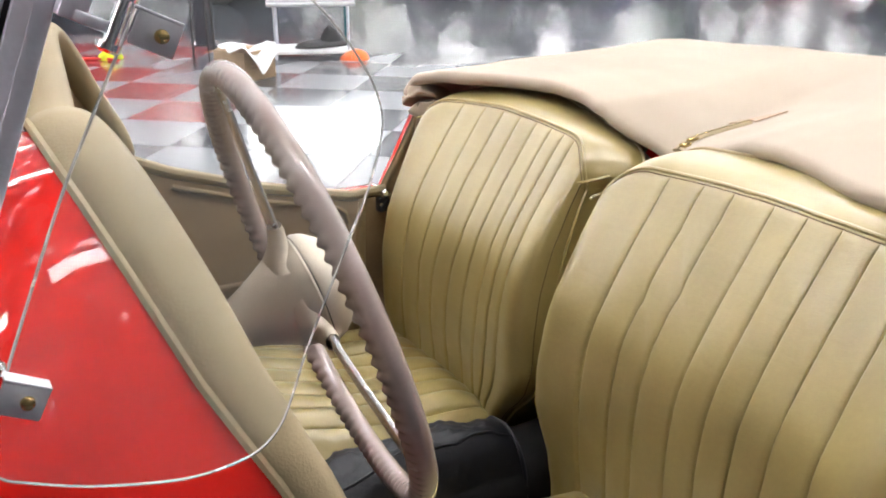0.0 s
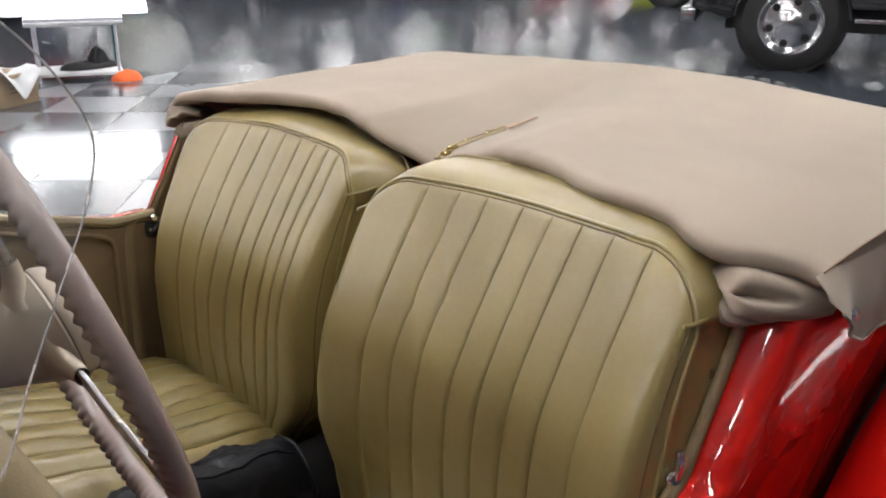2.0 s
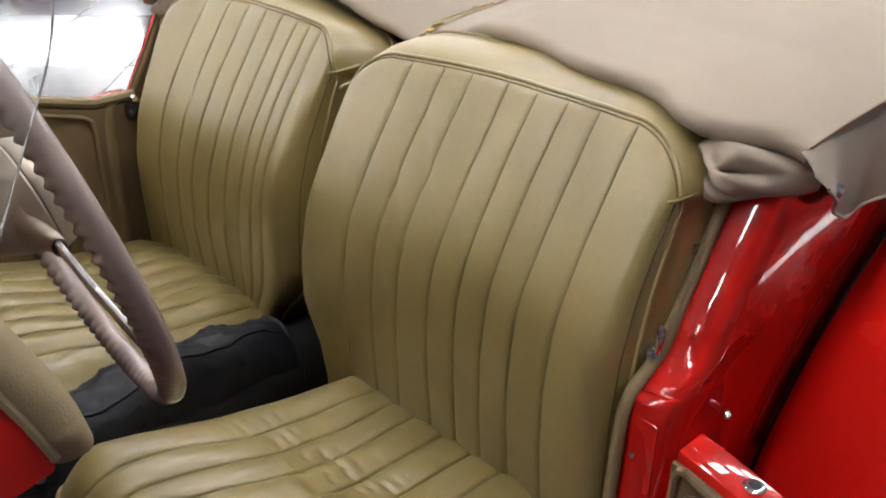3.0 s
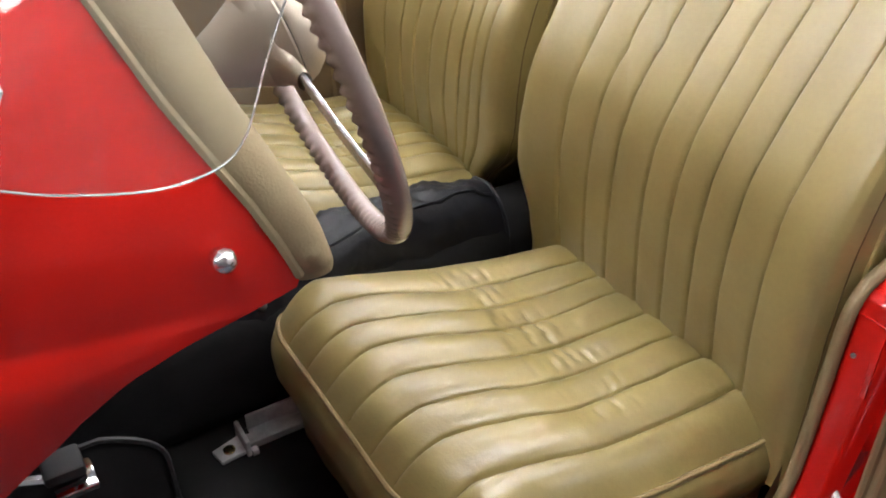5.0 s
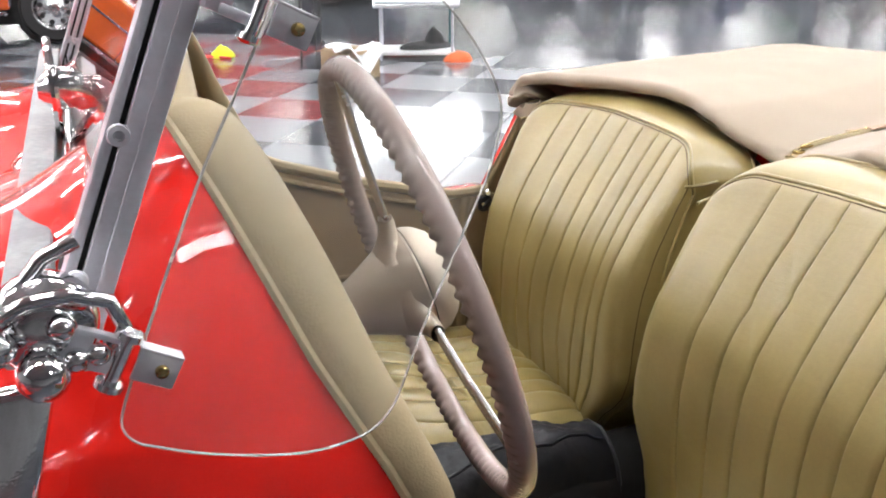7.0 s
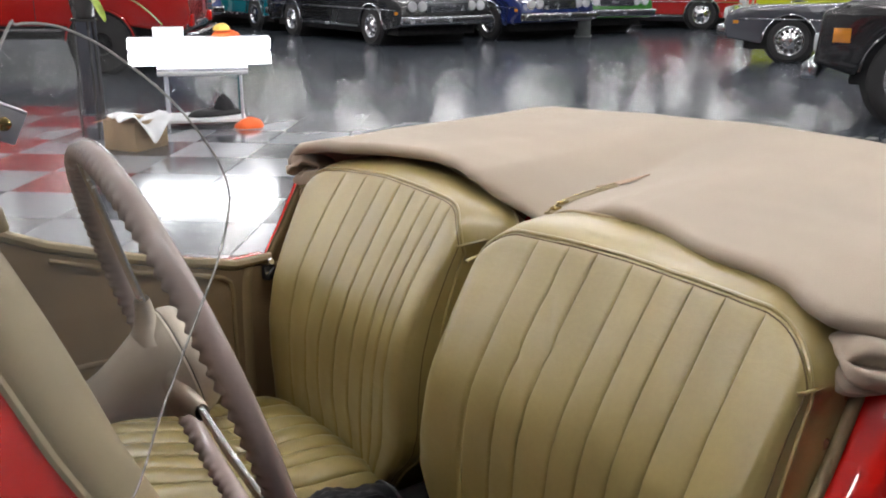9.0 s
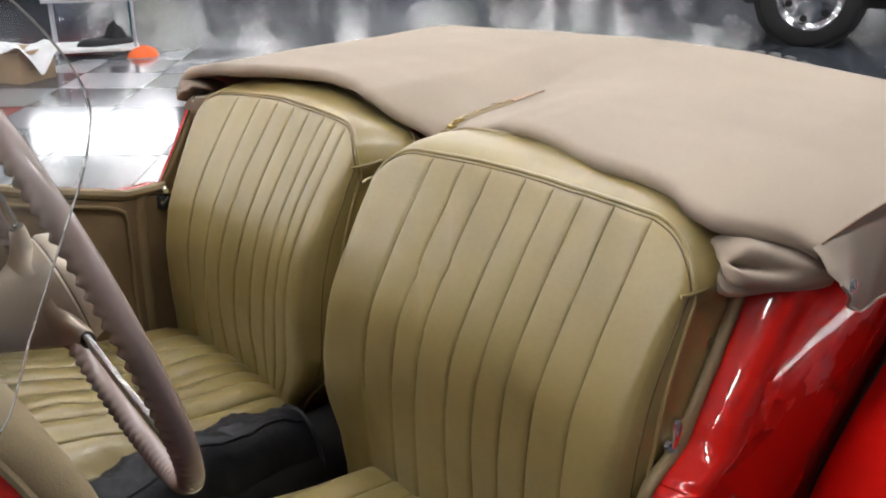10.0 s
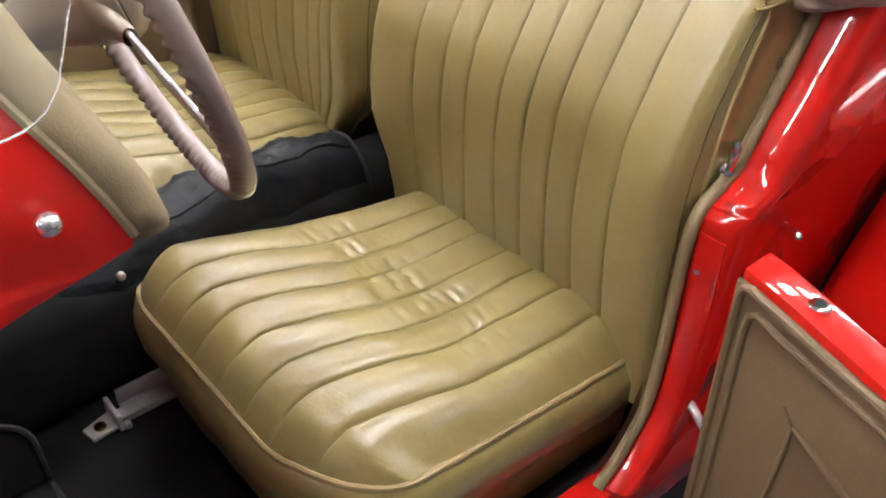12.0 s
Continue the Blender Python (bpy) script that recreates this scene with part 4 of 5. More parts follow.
# leather cover over the tunnel between the cushions
def gaiter(u, v):
    x = 0.22 + 0.475 * u
    a = math.pi * v
    w = 0.068 + 0.006 * math.sin(7 * u)
    h = lerp_table([(0.22, 0.490), (0.30, 0.508), (0.37, 0.522), (0.45, 0.531), (0.59, 0.531), (0.66, 0.522), (0.695, 0.508)], x)
    z = 0.34 + (h - 0.34) * math.sin(a) ** 0.5
    k = 0.009 * noise.noise(Vector((x * 13, v * 4, 2.0))) + 0.006 * noise.noise(Vector((x * 30 + v * 8, v * 9, 5.0))) + 0.003 * noise.noise(Vector((x * 80, v * 22, 7.0)))
    k *= 1 - 0.7 * math.exp(-((u - 0.97) / 0.05) ** 2)
    return x, 0.998 + w * -math.cos(a) + k, z + k


tunnel_cover = thing("tunnel_cover", "creased black leather cover on the transmission tunnel", "cover")
part("cover_hide", grid(gaiter, 110, 50), GAITER, tunnel_cover, angle=70)
part("cover_seam", tube([tuple(Vector(gaiter(0.02 + 0.96 * i / 30, 0.36)) + Vector((0, -0.001, 0.001))) for i in range(31)], 0.0022, 6), GAITER, tunnel_cover)
part("cover_hem", tube([tuple(Vector(gaiter(0.995, 0.04 + 0.92 * i / 30)) + Vector((0, -0.0005, 0.001))) for i in range(31)], 0.0036, 6), GAITER, tunnel_cover)
part("cover_stud", lathe([(0, 0.007), (0.003, 0.006), (0.005, 0.003)], tuple(Vector(gaiter(0.16, 0.22)) + Vector((0, -0.001, 0))), (0, -1, 0.4), 12), ZINC, tunnel_cover, "dull metal stud")
BRIGHT_ZINC = mat("bright_zinc_plate", (0.60, 0.60, 0.60), rough=0.4, metal=0.25, vary=0.15, scale=40, fine=300, bump=0.1)
slide = part("seat_slide", join(block(0.226, 0.36, 0.872, 0.893, 0.290, 0.302, 0.002), block(0.24, 0.36, 0.908, 0.913, 0.290, 0.318, 0.001), block(0.24, 0.36, 0.893, 0.908, 0.290, 0.294, 0.001)), BRIGHT_ZINC, car, "zinc-plated seat slide on the floor")
part("slide_foot", extruded([(0.182, 0.890, 0.2915), (0.187, 0.864, 0.2915), (0.230, 0.868, 0.2915), (0.224, 0.902, 0.2915)], (0, 0, 0.006), 0.001), BRIGHT_ZINC, slide)
part("slide_lug", join(block(0.222, 0.228, 0.860, 0.908, 0.2915, 0.318, 0.001), block(0.229, 0.238, 0.858, 0.868, 0.2915, 0.300, 0.001)), BRIGHT_ZINC, slide)
part("slide_bolt", lathe([(0, 0.0085), (0.002, 0.0085), (0.003, 0.006)], (0.203, 0.880, 0.2975), (0, 0, 1), 14), BRASS, slide, "brown bolt head")

# ---- folded hood under its beige cover ----
LIP_X = [(0.322, 0.905), (0.34, 0.895), (0.36, 0.872), (0.385, 0.836), (0.405, 0.822), (0.43, 0.828), (0.466, 0.849), (0.52, 0.862), (0.57, 0.872), (0.62, 0.885), (0.68, 0.900), (0.74, 0.915), (0.79, 0.925), (0.83, 0.935), (0.87, 0.945), (0.91, 0.955), (0.955, 0.962), (1.0, 0.950), (1.06, 0.925), (1.10, 0.920), (1.15, 0.930), (1.22, 0.928), (1.29, 0.900), (1.37, 0.865), (1.44, 0.845), (1.52, 0.835), (1.588, 0.850)]
LIP_Z = [(0.322, 0.916), (0.36, 0.934), (0.41, 0.950), (0.47, 0.961), (0.60, 0.966), (0.74, 0.967), (0.80, 0.958), (0.87, 0.930), (0.955, 0.900), (1.02, 0.925), (1.08, 0.955), (1.20, 0.967), (1.35, 0.964), (1.45, 0.956), (1.52, 0.942), (1.588, 0.905)]
BACK_Z = [(0.322, 0.950), (0.45, 0.985), (0.70, 1.004), (0.955, 1.002), (1.25, 0.985), (1.45, 0.972), (1.52, 0.962), (1.588, 0.94)]


def cover_height(x, y):
    x0 = lerp_table(LIP_X, y)
    f = min(1, max(0, (x - x0) / (1.45 - x0)))
    z = lerp_table(LIP_Z, y) + 0.008 + (lerp_table(BACK_Z, y) - lerp_table(LIP_Z, y)) * f ** 0.8
    sag = -0.010 * math.sin(math.pi * f) * (1 - abs((y - MID) / 0.61) ** 2)
    return z + sag + 0.004 * noise.noise(Vector((x * 5, y * 4, 1))) + 0.0015 * noise.noise(Vector((x * 17, y * 9, 4)))


def cover(u, v):
    y = 0.322 + 1.266 * u
    x0 = lerp_table(LIP_X, y) + 0.004 * math.sin(23 * u) + 0.003 * math.sin(51 * u)
    if v < 0.14:                                # rolled front lip
        a = math.pi * (1 - v / 0.14)
        z = cover_height(x0, y)
        return x0 + 0.008 - 0.012 * math.sin(a), y, z - 0.011 + 0.011 * math.cos(a)
    if v < 0.9:
        f = (v - 0.14) / 0.76
        x = x0 + 0.008 + (1.45 - x0 - 0.008) * f
        return x, y, cover_height(x, y)
    f = (v - 0.9) / 0.1
    return 1.45 + 0.09 * math.sin(f * math.pi / 2), y, cover_height(1.45, y) - 0.24 * f * f - 0.01 * f


hood_cover = thing("hood_cover", "beige canvas cover buttoned over the folded hood", "hood cover")
part("cover_top", grid(cover, 110, 70), CANVAS, hood_cover, angle=70)

HEM_NEAR = [(0.85, 0.918), (0.885, 0.905), (0.924, 0.872), (0.981, 0.832), (1.02, 0.814), (1.05, 0.810), (1.08, 0.814), (1.187, 0.836), (1.3, 0.845), (1.55, 0.83)]


def drape(sign):
    def f(u, v):
        x = 0.888 + 0.645 * u
        y = 0.322 if sign < 0 else 1.588
        z = cover_height(x, y)
        low = lerp_table(HEM_NEAR, x) if sign < 0 else z - 0.07 - 0.03 * math.sin(9 * u)
        ripple = (0.014 * math.sin(19 * u + 0.4) + 0.006 * math.sin(37 * u)) * v
        return x, y + sign * (0.014 * math.sin(v * math.pi / 2) + ripple * (1 if sign > 0 else 0.8)), z + (low - z) * v
    return grid(f, 70, 12)


part("cover_drape", drape(-1), CANVAS, hood_cover, "hanging hem flap", angle=70)
part("drape_hem", tube([drape(-1)[0][i * 12 + 11] for i in range(2, 70)], 0.0022, 6), CANVAS, hood_cover)
part("cover_drape", drape(1), CANVAS, hood_cover, angle=70)


def bunch(far):
    """A rolled, tucked corner of cloth: a lumpy roll with a deep crease in its front end."""
    a0, a1 = Vector((0.828, 0.400, 0.899)), Vector((0.945, 0.326, 0.882))
    along = (a1 - a0).normalized()
    across = along.cross(Vector((0, 0, 1))).normalized()
    up = across.cross(along)

    def f(u, v):
        a = 2 * math.pi * v
        cap = min(1, u / 0.34)
        s = 0 if u < 0.34 else (u - 0.34) / 0.66
        ring = math.sqrt(max(0, 1 - (1 - cap) ** 2)) if cap < 1 else 1.0
        r = 0.0355 * ring * (1 - 0.58 * s ** 1.3) * (1 + 0.07 * math.sin(3 * a + 5 * u) + 0.05 * math.sin(2 * a - 1))
        g = ((a - radians(28) + 0.5 * s + math.pi) % (2 * math.pi)) - math.pi
        deep = min(1, cap * 1.2) * max(0, 1 - s / 0.55)
        r *= 1 - 0.52 * math.exp(-(g / 0.17) ** 2) * deep + 0.13 * math.exp(-((g - 0.5) / 0.25) ** 2) * deep
        p, q = r * 1.1 * math.cos(a), r * 0.92 * math.sin(a)
        depth = -0.020 * (1 - (1 - cap) ** 2) if cap < 1 else 0.0
        d = (q - 0.004) + 0.42 * p + 10 * p * p                  # distance from the crease
        tuck = math.exp(-(d / 0.0048) ** 2) * (1 if p > -0.022 else math.exp(-((p + 0.022) / 0.008) ** 2)) * max(0, 1 - s * 3)
        lip = math.exp(-((d - 0.012) / 0.006) ** 2) * max(0, 1 - s * 3)
        c = a0 + (a1 - a0) * (0.20 + 0.80 * s) + along * (-0.022 * (1 - cap) * (1 + cap) + 0.030 * tuck - 0.005 * lip)
        c += across * p + up * q + Vector((0, 0, 0.002 * math.sin(9 * u + 4 * a)))
        return tuple(c) if not far else (c.x, 2 * MID - c.y, c.z)
    return grid(lambda u, v: f(u ** 1.2, v), 60, 80, wrap_v=True)


part("corner_fold", bunch(False), CANVAS, hood_cover, "rolled and tucked canvas corner", angle=80)
part("corner_fold", bunch(True), CANVAS, hood_cover, angle=80)
part("press_stud", lathe([(0, 0.0085), (0.002, 0.008), (0.004, 0.004)], (0.962, 0.306, 0.866), (-0.2, -1, 0.2), 16), SPOKE, hood_cover, "chrome press stud")
part("hem_seam", tube([(x, 0.3205, cover_height(x, 0.322) - 0.0005) for x in [0.905 + 0.02 * i for i in range(29)]], 0.0012, 6), mat("brown_hem_thread", (0.26, 0.17, 0.11), rough=0.8), hood_cover)
zip_line = [(0.958, 0.948, 0.0), (0.975, 0.956, 0.0), (1.00, 0.960, 0.0), (1.03, 0.957, 0.0), (1.06, 0.950, 0.0), (1.095, 0.938, 0.0)]
part("zip", tube([(x, y, cover_height(x, y) + 0.003) for x, y, _ in zip_line], 0.008, 8, flat=0.35), PAD, hood_cover, "zip with fabric tape")
part("zip_teeth", tube([(x, y, cover_height(x, y) + 0.0052) for x, y, _ in zip_line], 0.0012, 6), BRASS, hood_cover)
part("zip_pull", join(block(0.968, 0.985, 0.946, 0.956, 0.917, 0.923, 0.002), block(0.985, 1.006, 0.952, 0.959, 0.923, 0.928, 0.002)), BRASS, hood_cover, "brass zip pull")
tab = [(1.075, 0.962), (1.145, 0.912), (1.085, 0.920), (1.094, 0.934)]
part("zip_tab", extruded([(x, y, cover_height(x, y) + 0.003) for x, y in tab], (0, 0, 0.002)), mat("tan_tab_leather", (0.42, 0.28, 0.19), rough=0.6), hood_cover, "pointed tan leather tab")

# ---- things in the hall ----
CARD = mat("brown_cardboard", (0.36, 0.25, 0.14), rough=0.8, fine=80, bump=0.1)
PAPER = mat("white_cloth", (0.75, 0.76, 0.78), rough=0.8, fine=200, bump=0.2)
ORANGE = mat("orange_cloth", (0.75, 0.13, 0.03), rough=0.8, fine=150)
TEAL = mat("teal_steel", (0.02, 0.14, 0.16), rough=0.4)
BLACK_BAG = mat("black_nylon", (0.02, 0.02, 0.022), rough=0.7, fine=150)
LEAF = mat("yellow_green_leaf", (0.26, 0.34, 0.03), rough=0.45, vary=0.25, scale=20)
POT = mat("dark_glazed_pot", (0.05, 0.05, 0.05), rough=0.3)
TYRE = mat("tyre_rubber", (0.02, 0.02, 0.021), rough=0.75, fine=120, bump=0.2)
ALLOY = mat("polished_alloy", (0.72, 0.72, 0.73), rough=0.18, metal=1.0, vary=0.08)
DARK_GLASS = mat("dark_window_glass", (0.015, 0.018, 0.02), rough=0.05, coat=1.0, bump=0)
LENS = mat("clear_lamp_lens", (0.45, 0.46, 0.48), rough=0.1, coat=1.0)
AMBER = mat("amber_lens", (0.55, 0.20, 0.02), rough=0.2, coat=1.0)
# darker copy of the chrome; dimmer light on the parked cars is in its colour
BRIGHTWORK = mat("dimmed_bumper_chrome", (0.40, 0.41, 0.43), rough=0.2, metal=1.0, vary=0.1)
UNDER = mat("black_underbody", (0.012, 0.012, 0.013), rough=0.9)

# posts
def hall_post(x, y, half, m, turn, label):
    p = thing("hall_post", label, "post", m=pose(x, y, 0, 0, 0, turn))
    part("post_shaft", block(-half, half, -half, half, 0.012, HIGH, 0.008), m, p)
    part("post_base", block(-half - 0.03, half + 0.03, -half - 0.03, half + 0.03, 0.005, 0.022, 0.003), m, p)
    return p


hall_post(2.44, 8.45, 0.085, POST, -15, "dark blue painted steel post on the tiled floor")
hall_post(0.95, 8.95, 0.085, POST, -8, "dark blue painted steel post near the red pickup")
hall_post(13.6, 13.4, 0.15, mat("grey_post_paint", (0.09, 0.10, 0.10), rough=0.5), -45, "grey steel hall post between parked cars")

# work cart with a long light on it
cart = thing("work_cart", "glass and steel work cart on the floor", "cart", m=pose(3.05, 7.38, 0, 0, 0, -22))
for x, y in ((-0.30, -0.2), (0.30, -0.2), (-0.30, 0.2), (0.30, 0.2)):
    part("leg", tube([(x, y, 0.004), (x, y, 0.47)], 0.012, 8), TEAL if (x > 0 and y > 0) else STEEL, cart)
part("cart_top", block(-0.36, 0.36, -0.24, 0.24, 0.47, 0.50, 0.006), STEEL, cart)
part("cart_shelf", block(-0.33, 0.33, -0.22, 0.22, 0.05, 0.075, 0.005), PAPER, cart)
part("edge_rail", tube([(-0.36, -0.25, 0.455), (0.36, -0.25, 0.455)], 0.018, 8), LENS, cart)

light = thing("work_light", "long twin-tube work light, lit, lying on the cart", "work light", m=pose(3.02, 7.33, 0.502, 0, 0, -22))
TUBE = glow("lit_tube", (0.96, 0.98, 1.0), 12.0)
part("light_housing", block(-0.57, 0.57, -0.04, 0.06, 0.0, 0.235, 0.01), STEEL, light)
for z in (0.055, 0.18):
    part("light_tube", moved(tube([(-0.565, -0.06, z), (0.565, -0.06, z)], 0.040, 12), pose(0, 0, 0)), TUBE, light)
tub_box = thing("white_carton", "small white carton on the work light", "carton", m=pose(2.80, 7.44, 0.739, 0, 0, -22))
part("carton_body", block(-0.12, 0.12, -0.05, 0.05, 0, 0.07, 0.004), PAPER, tub_box)
part("carton_lid", block(-0.123, 0.123, -0.053, 0.053, 0.055, 0.075, 0.004), PAPER, tub_box)


def heap(cx, cy, z0, rx, ry, h, seed):
    def f(u, v):
        a, b = 2 * math.pi * u, math.pi / 2 * v
        r = 1 + 0.25 * noise.noise(Vector((math.cos(a) * 1.5, math.sin(a) * 1.5, seed + v)))
        return cx + rx * r * math.cos(a) * math.cos(b), cy + ry * r * math.sin(a) * math.cos(b), z0 + h * math.sin(b) * (1 + 0.3 * noise.noise(Vector((u * 5, v * 3, seed))))
    return grid(f, 24, 8, wrap_u=True)


single("orange_cloth", heap(3.28, 7.02, 0.006, 0.13, 0.09, 0.075, 3), ORANGE, "crumpled orange cloth on the tiled floor", "cloth", angle=80)
single("orange_rag", heap(3.22, 7.27, 0.739, 0.13, 0.05, 0.05, 5), ORANGE, "orange and yellow rag on the work light", "cloth", angle=80)
single("yellow_sponge", heap(3.20, 7.28, 0.785, 0.075, 0.04, 0.055, 6), mat("yellow_sponge", (0.75, 0.5, 0.12), rough=0.9), "yellow sponge on an orange rag", "sponge", angle=80)
single("black_bag", join(heap(3.12, 7.36, 0.078, 0.26, 0.11, 0.06, 8), heap(3.20, 7.34, 0.10, 0.09, 0.06, 0.14, 9)), BLACK_BAG, "slumped black bag on the cart shelf", "bag", angle=80)
single("lime_cloth", heap(1.51, 8.04, 0.006, 0.10, 0.07, 0.09, 11), mat("lime_cloth", (0.62, 0.70, 0.03), rough=0.8), "lime yellow cloth on the floor", "cloth", angle=80)
hose = [(1.05 + 0.5 * math.cos(a), 7.8 + 0.35 * math.sin(a), 0.018) for a in [0.2 + 0.18 * i for i in range(26)]]
single("air_hose", tube(hose, 0.012, 8), mat("red_hose", (0.55, 0.03, 0.02), rough=0.5), "red air hose lying in a loop on the floor", "hose")

# cardboard box with cloth
carton = thing("cardboard_box", "open brown cardboard box with white cloth hanging out", "box", m=pose(2.21, 6.67, 0.005, 0, 0, -62))
part("box_body", join(block(-0.145, 0.145, -0.165, -0.160, 0, 0.215, 0.001), block(-0.145, 0.145, 0.160, 0.165, 0, 0.215, 0.001), block(-0.150, -0.145, -0.165, 0.165, 0, 0.215, 0.001), block(0.145, 0.150, -0.165, 0.165, 0, 0.215, 0.001), block(-0.145, 0.145, -0.16, 0.16, 0, 0.005)), CARD, carton)
part("box_flap", moved(block(-0.145, 0.145, -0.12, 0.0, 0, 0.004, 0.001), pose(0, -0.163, 0.213, -160, 0, 0)), CARD, carton)
part("box_flap", moved(block(0.0, 0.11, -0.16, 0.16, 0, 0.004, 0.001), pose(-0.148, 0, 0.214, 0, 165, 0)), CARD, carton)
for i in range(3):
    part("box_print", block(0.1503, 0.151, -0.10, 0.02 + 0.02 * i, 0.09 + 0.03 * i, 0.10 + 0.03 * i), mat("brown_print", (0.18, 0.11, 0.06), rough=0.8), carton)


def cloth(u, v):
    x, y = 2.02 + 0.40 * u, 6.40 + 0.34 * v
    z = 0.245 + 0.03 * noise.noise(Vector((u * 4, v * 4, 2))) + 0.02 * math.sin(7 * u)
    hang = max(0, 0.45 - v) * max(0, 1 - abs(u - 0.62) / 0.35)
    return x, y + hang * 0.10, z - 0.36 * hang


single("white_cloth", grid(cloth, 26, 22), PAPER, "crumpled white cloth over the cardboard box", "cloth", angle=80)

# potted plant near the light
plant = thing("potted_plant", "broad strap-leaved plant in a dark pot on a stand", "plant", m=pose(2.08, 7.22, 0.0))
part("pot_stand", join(*[tube([(0.10 * math.cos(a), 0.10 * math.sin(a), 0.004), (0.08 * math.cos(a), 0.08 * math.sin(a), 0.90)], 0.010, 8) for a in (0.5, 2.6, 4.7)], lathe([(0.89, 0.10), (0.91, 0.10)], (0, 0, 0), (0, 0, 1), 20)), POT, plant)
part("pot", lathe([(0.912, 0.07), (0.93, 0.08), (1.06, 0.10), (1.08, 0.10), (1.07, 0.09), (1.05, 0.085)], (0, 0, 0), (0, 0, 1), 24), POT, plant)
for turn, reach, drop, rise in ((-18, 0.56, 0.62, 0.22), (-60, 0.20, 0.52, 0.1), (75, 0.42, 0.30, 1.1), (140, 0.35, -0.5, 0.6), (205, 0.30, -0.8, 0.5), (20, 0.40, -0.4, 0.8)):
    def blade(u, v):
        a = radians(turn)
        r = reach * u
        z = 1.07 + rise * u - (rise + drop * 0.36) * u * u
        w = 0.042 * math.sin(math.pi * min(1, 0.12 + 0.88 * (1 - u) ** 0.7)) * (2 * v - 1)
        return r * math.cos(a) - w * math.sin(a), r * math.sin(a) + w * math.cos(a), z + 0.018 * abs(2 * v - 1)
    part("leaf", grid(blade, 16, 6), LEAF, plant)


# parked cars
def wheel_parts(car_ob, x, y, r, width, sign, rim_share, slots, rim_mat):
    t = part("tyre", lathe([(-width / 2, r * rim_share), (-width / 2, r * 0.9), (-width * 0.36, r * 0.985), (0, r), (width * 0.36, r * 0.985), (width / 2, r * 0.9), (width / 2, r * rim_share)], (x, y, r), (0, sign, 0), 36, caps=False), TYRE, car_ob)
    k = r * rim_share
    part("rim", lathe([(width * 0.2, k * 0.99), (width * 0.5, k * 1.0), (width * 0.52, k * 0.95), (width * 0.40, k * 0.86), (width * 0.34, k * 0.8), (width * 0.40, k * 0.45), (width * 0.48, k * 0.28), (width * 0.55, k * 0.22), (width * 0.56, k * 0.05)], (x, y, r), (0, sign, 0), 36), rim_mat or ALLOY, t)
    for i in range(slots):
        a = 2 * math.pi * i / slots + 0.3
        part("rim_slot", lathe([(0, k * 0.12), (0.012, k * 0.12)], (x + k * 0.66 * math.cos(a), y + sign * width * 0.35, r + k * 0.66 * math.sin(a)), (0, sign, 0), 12), UNDER, t)


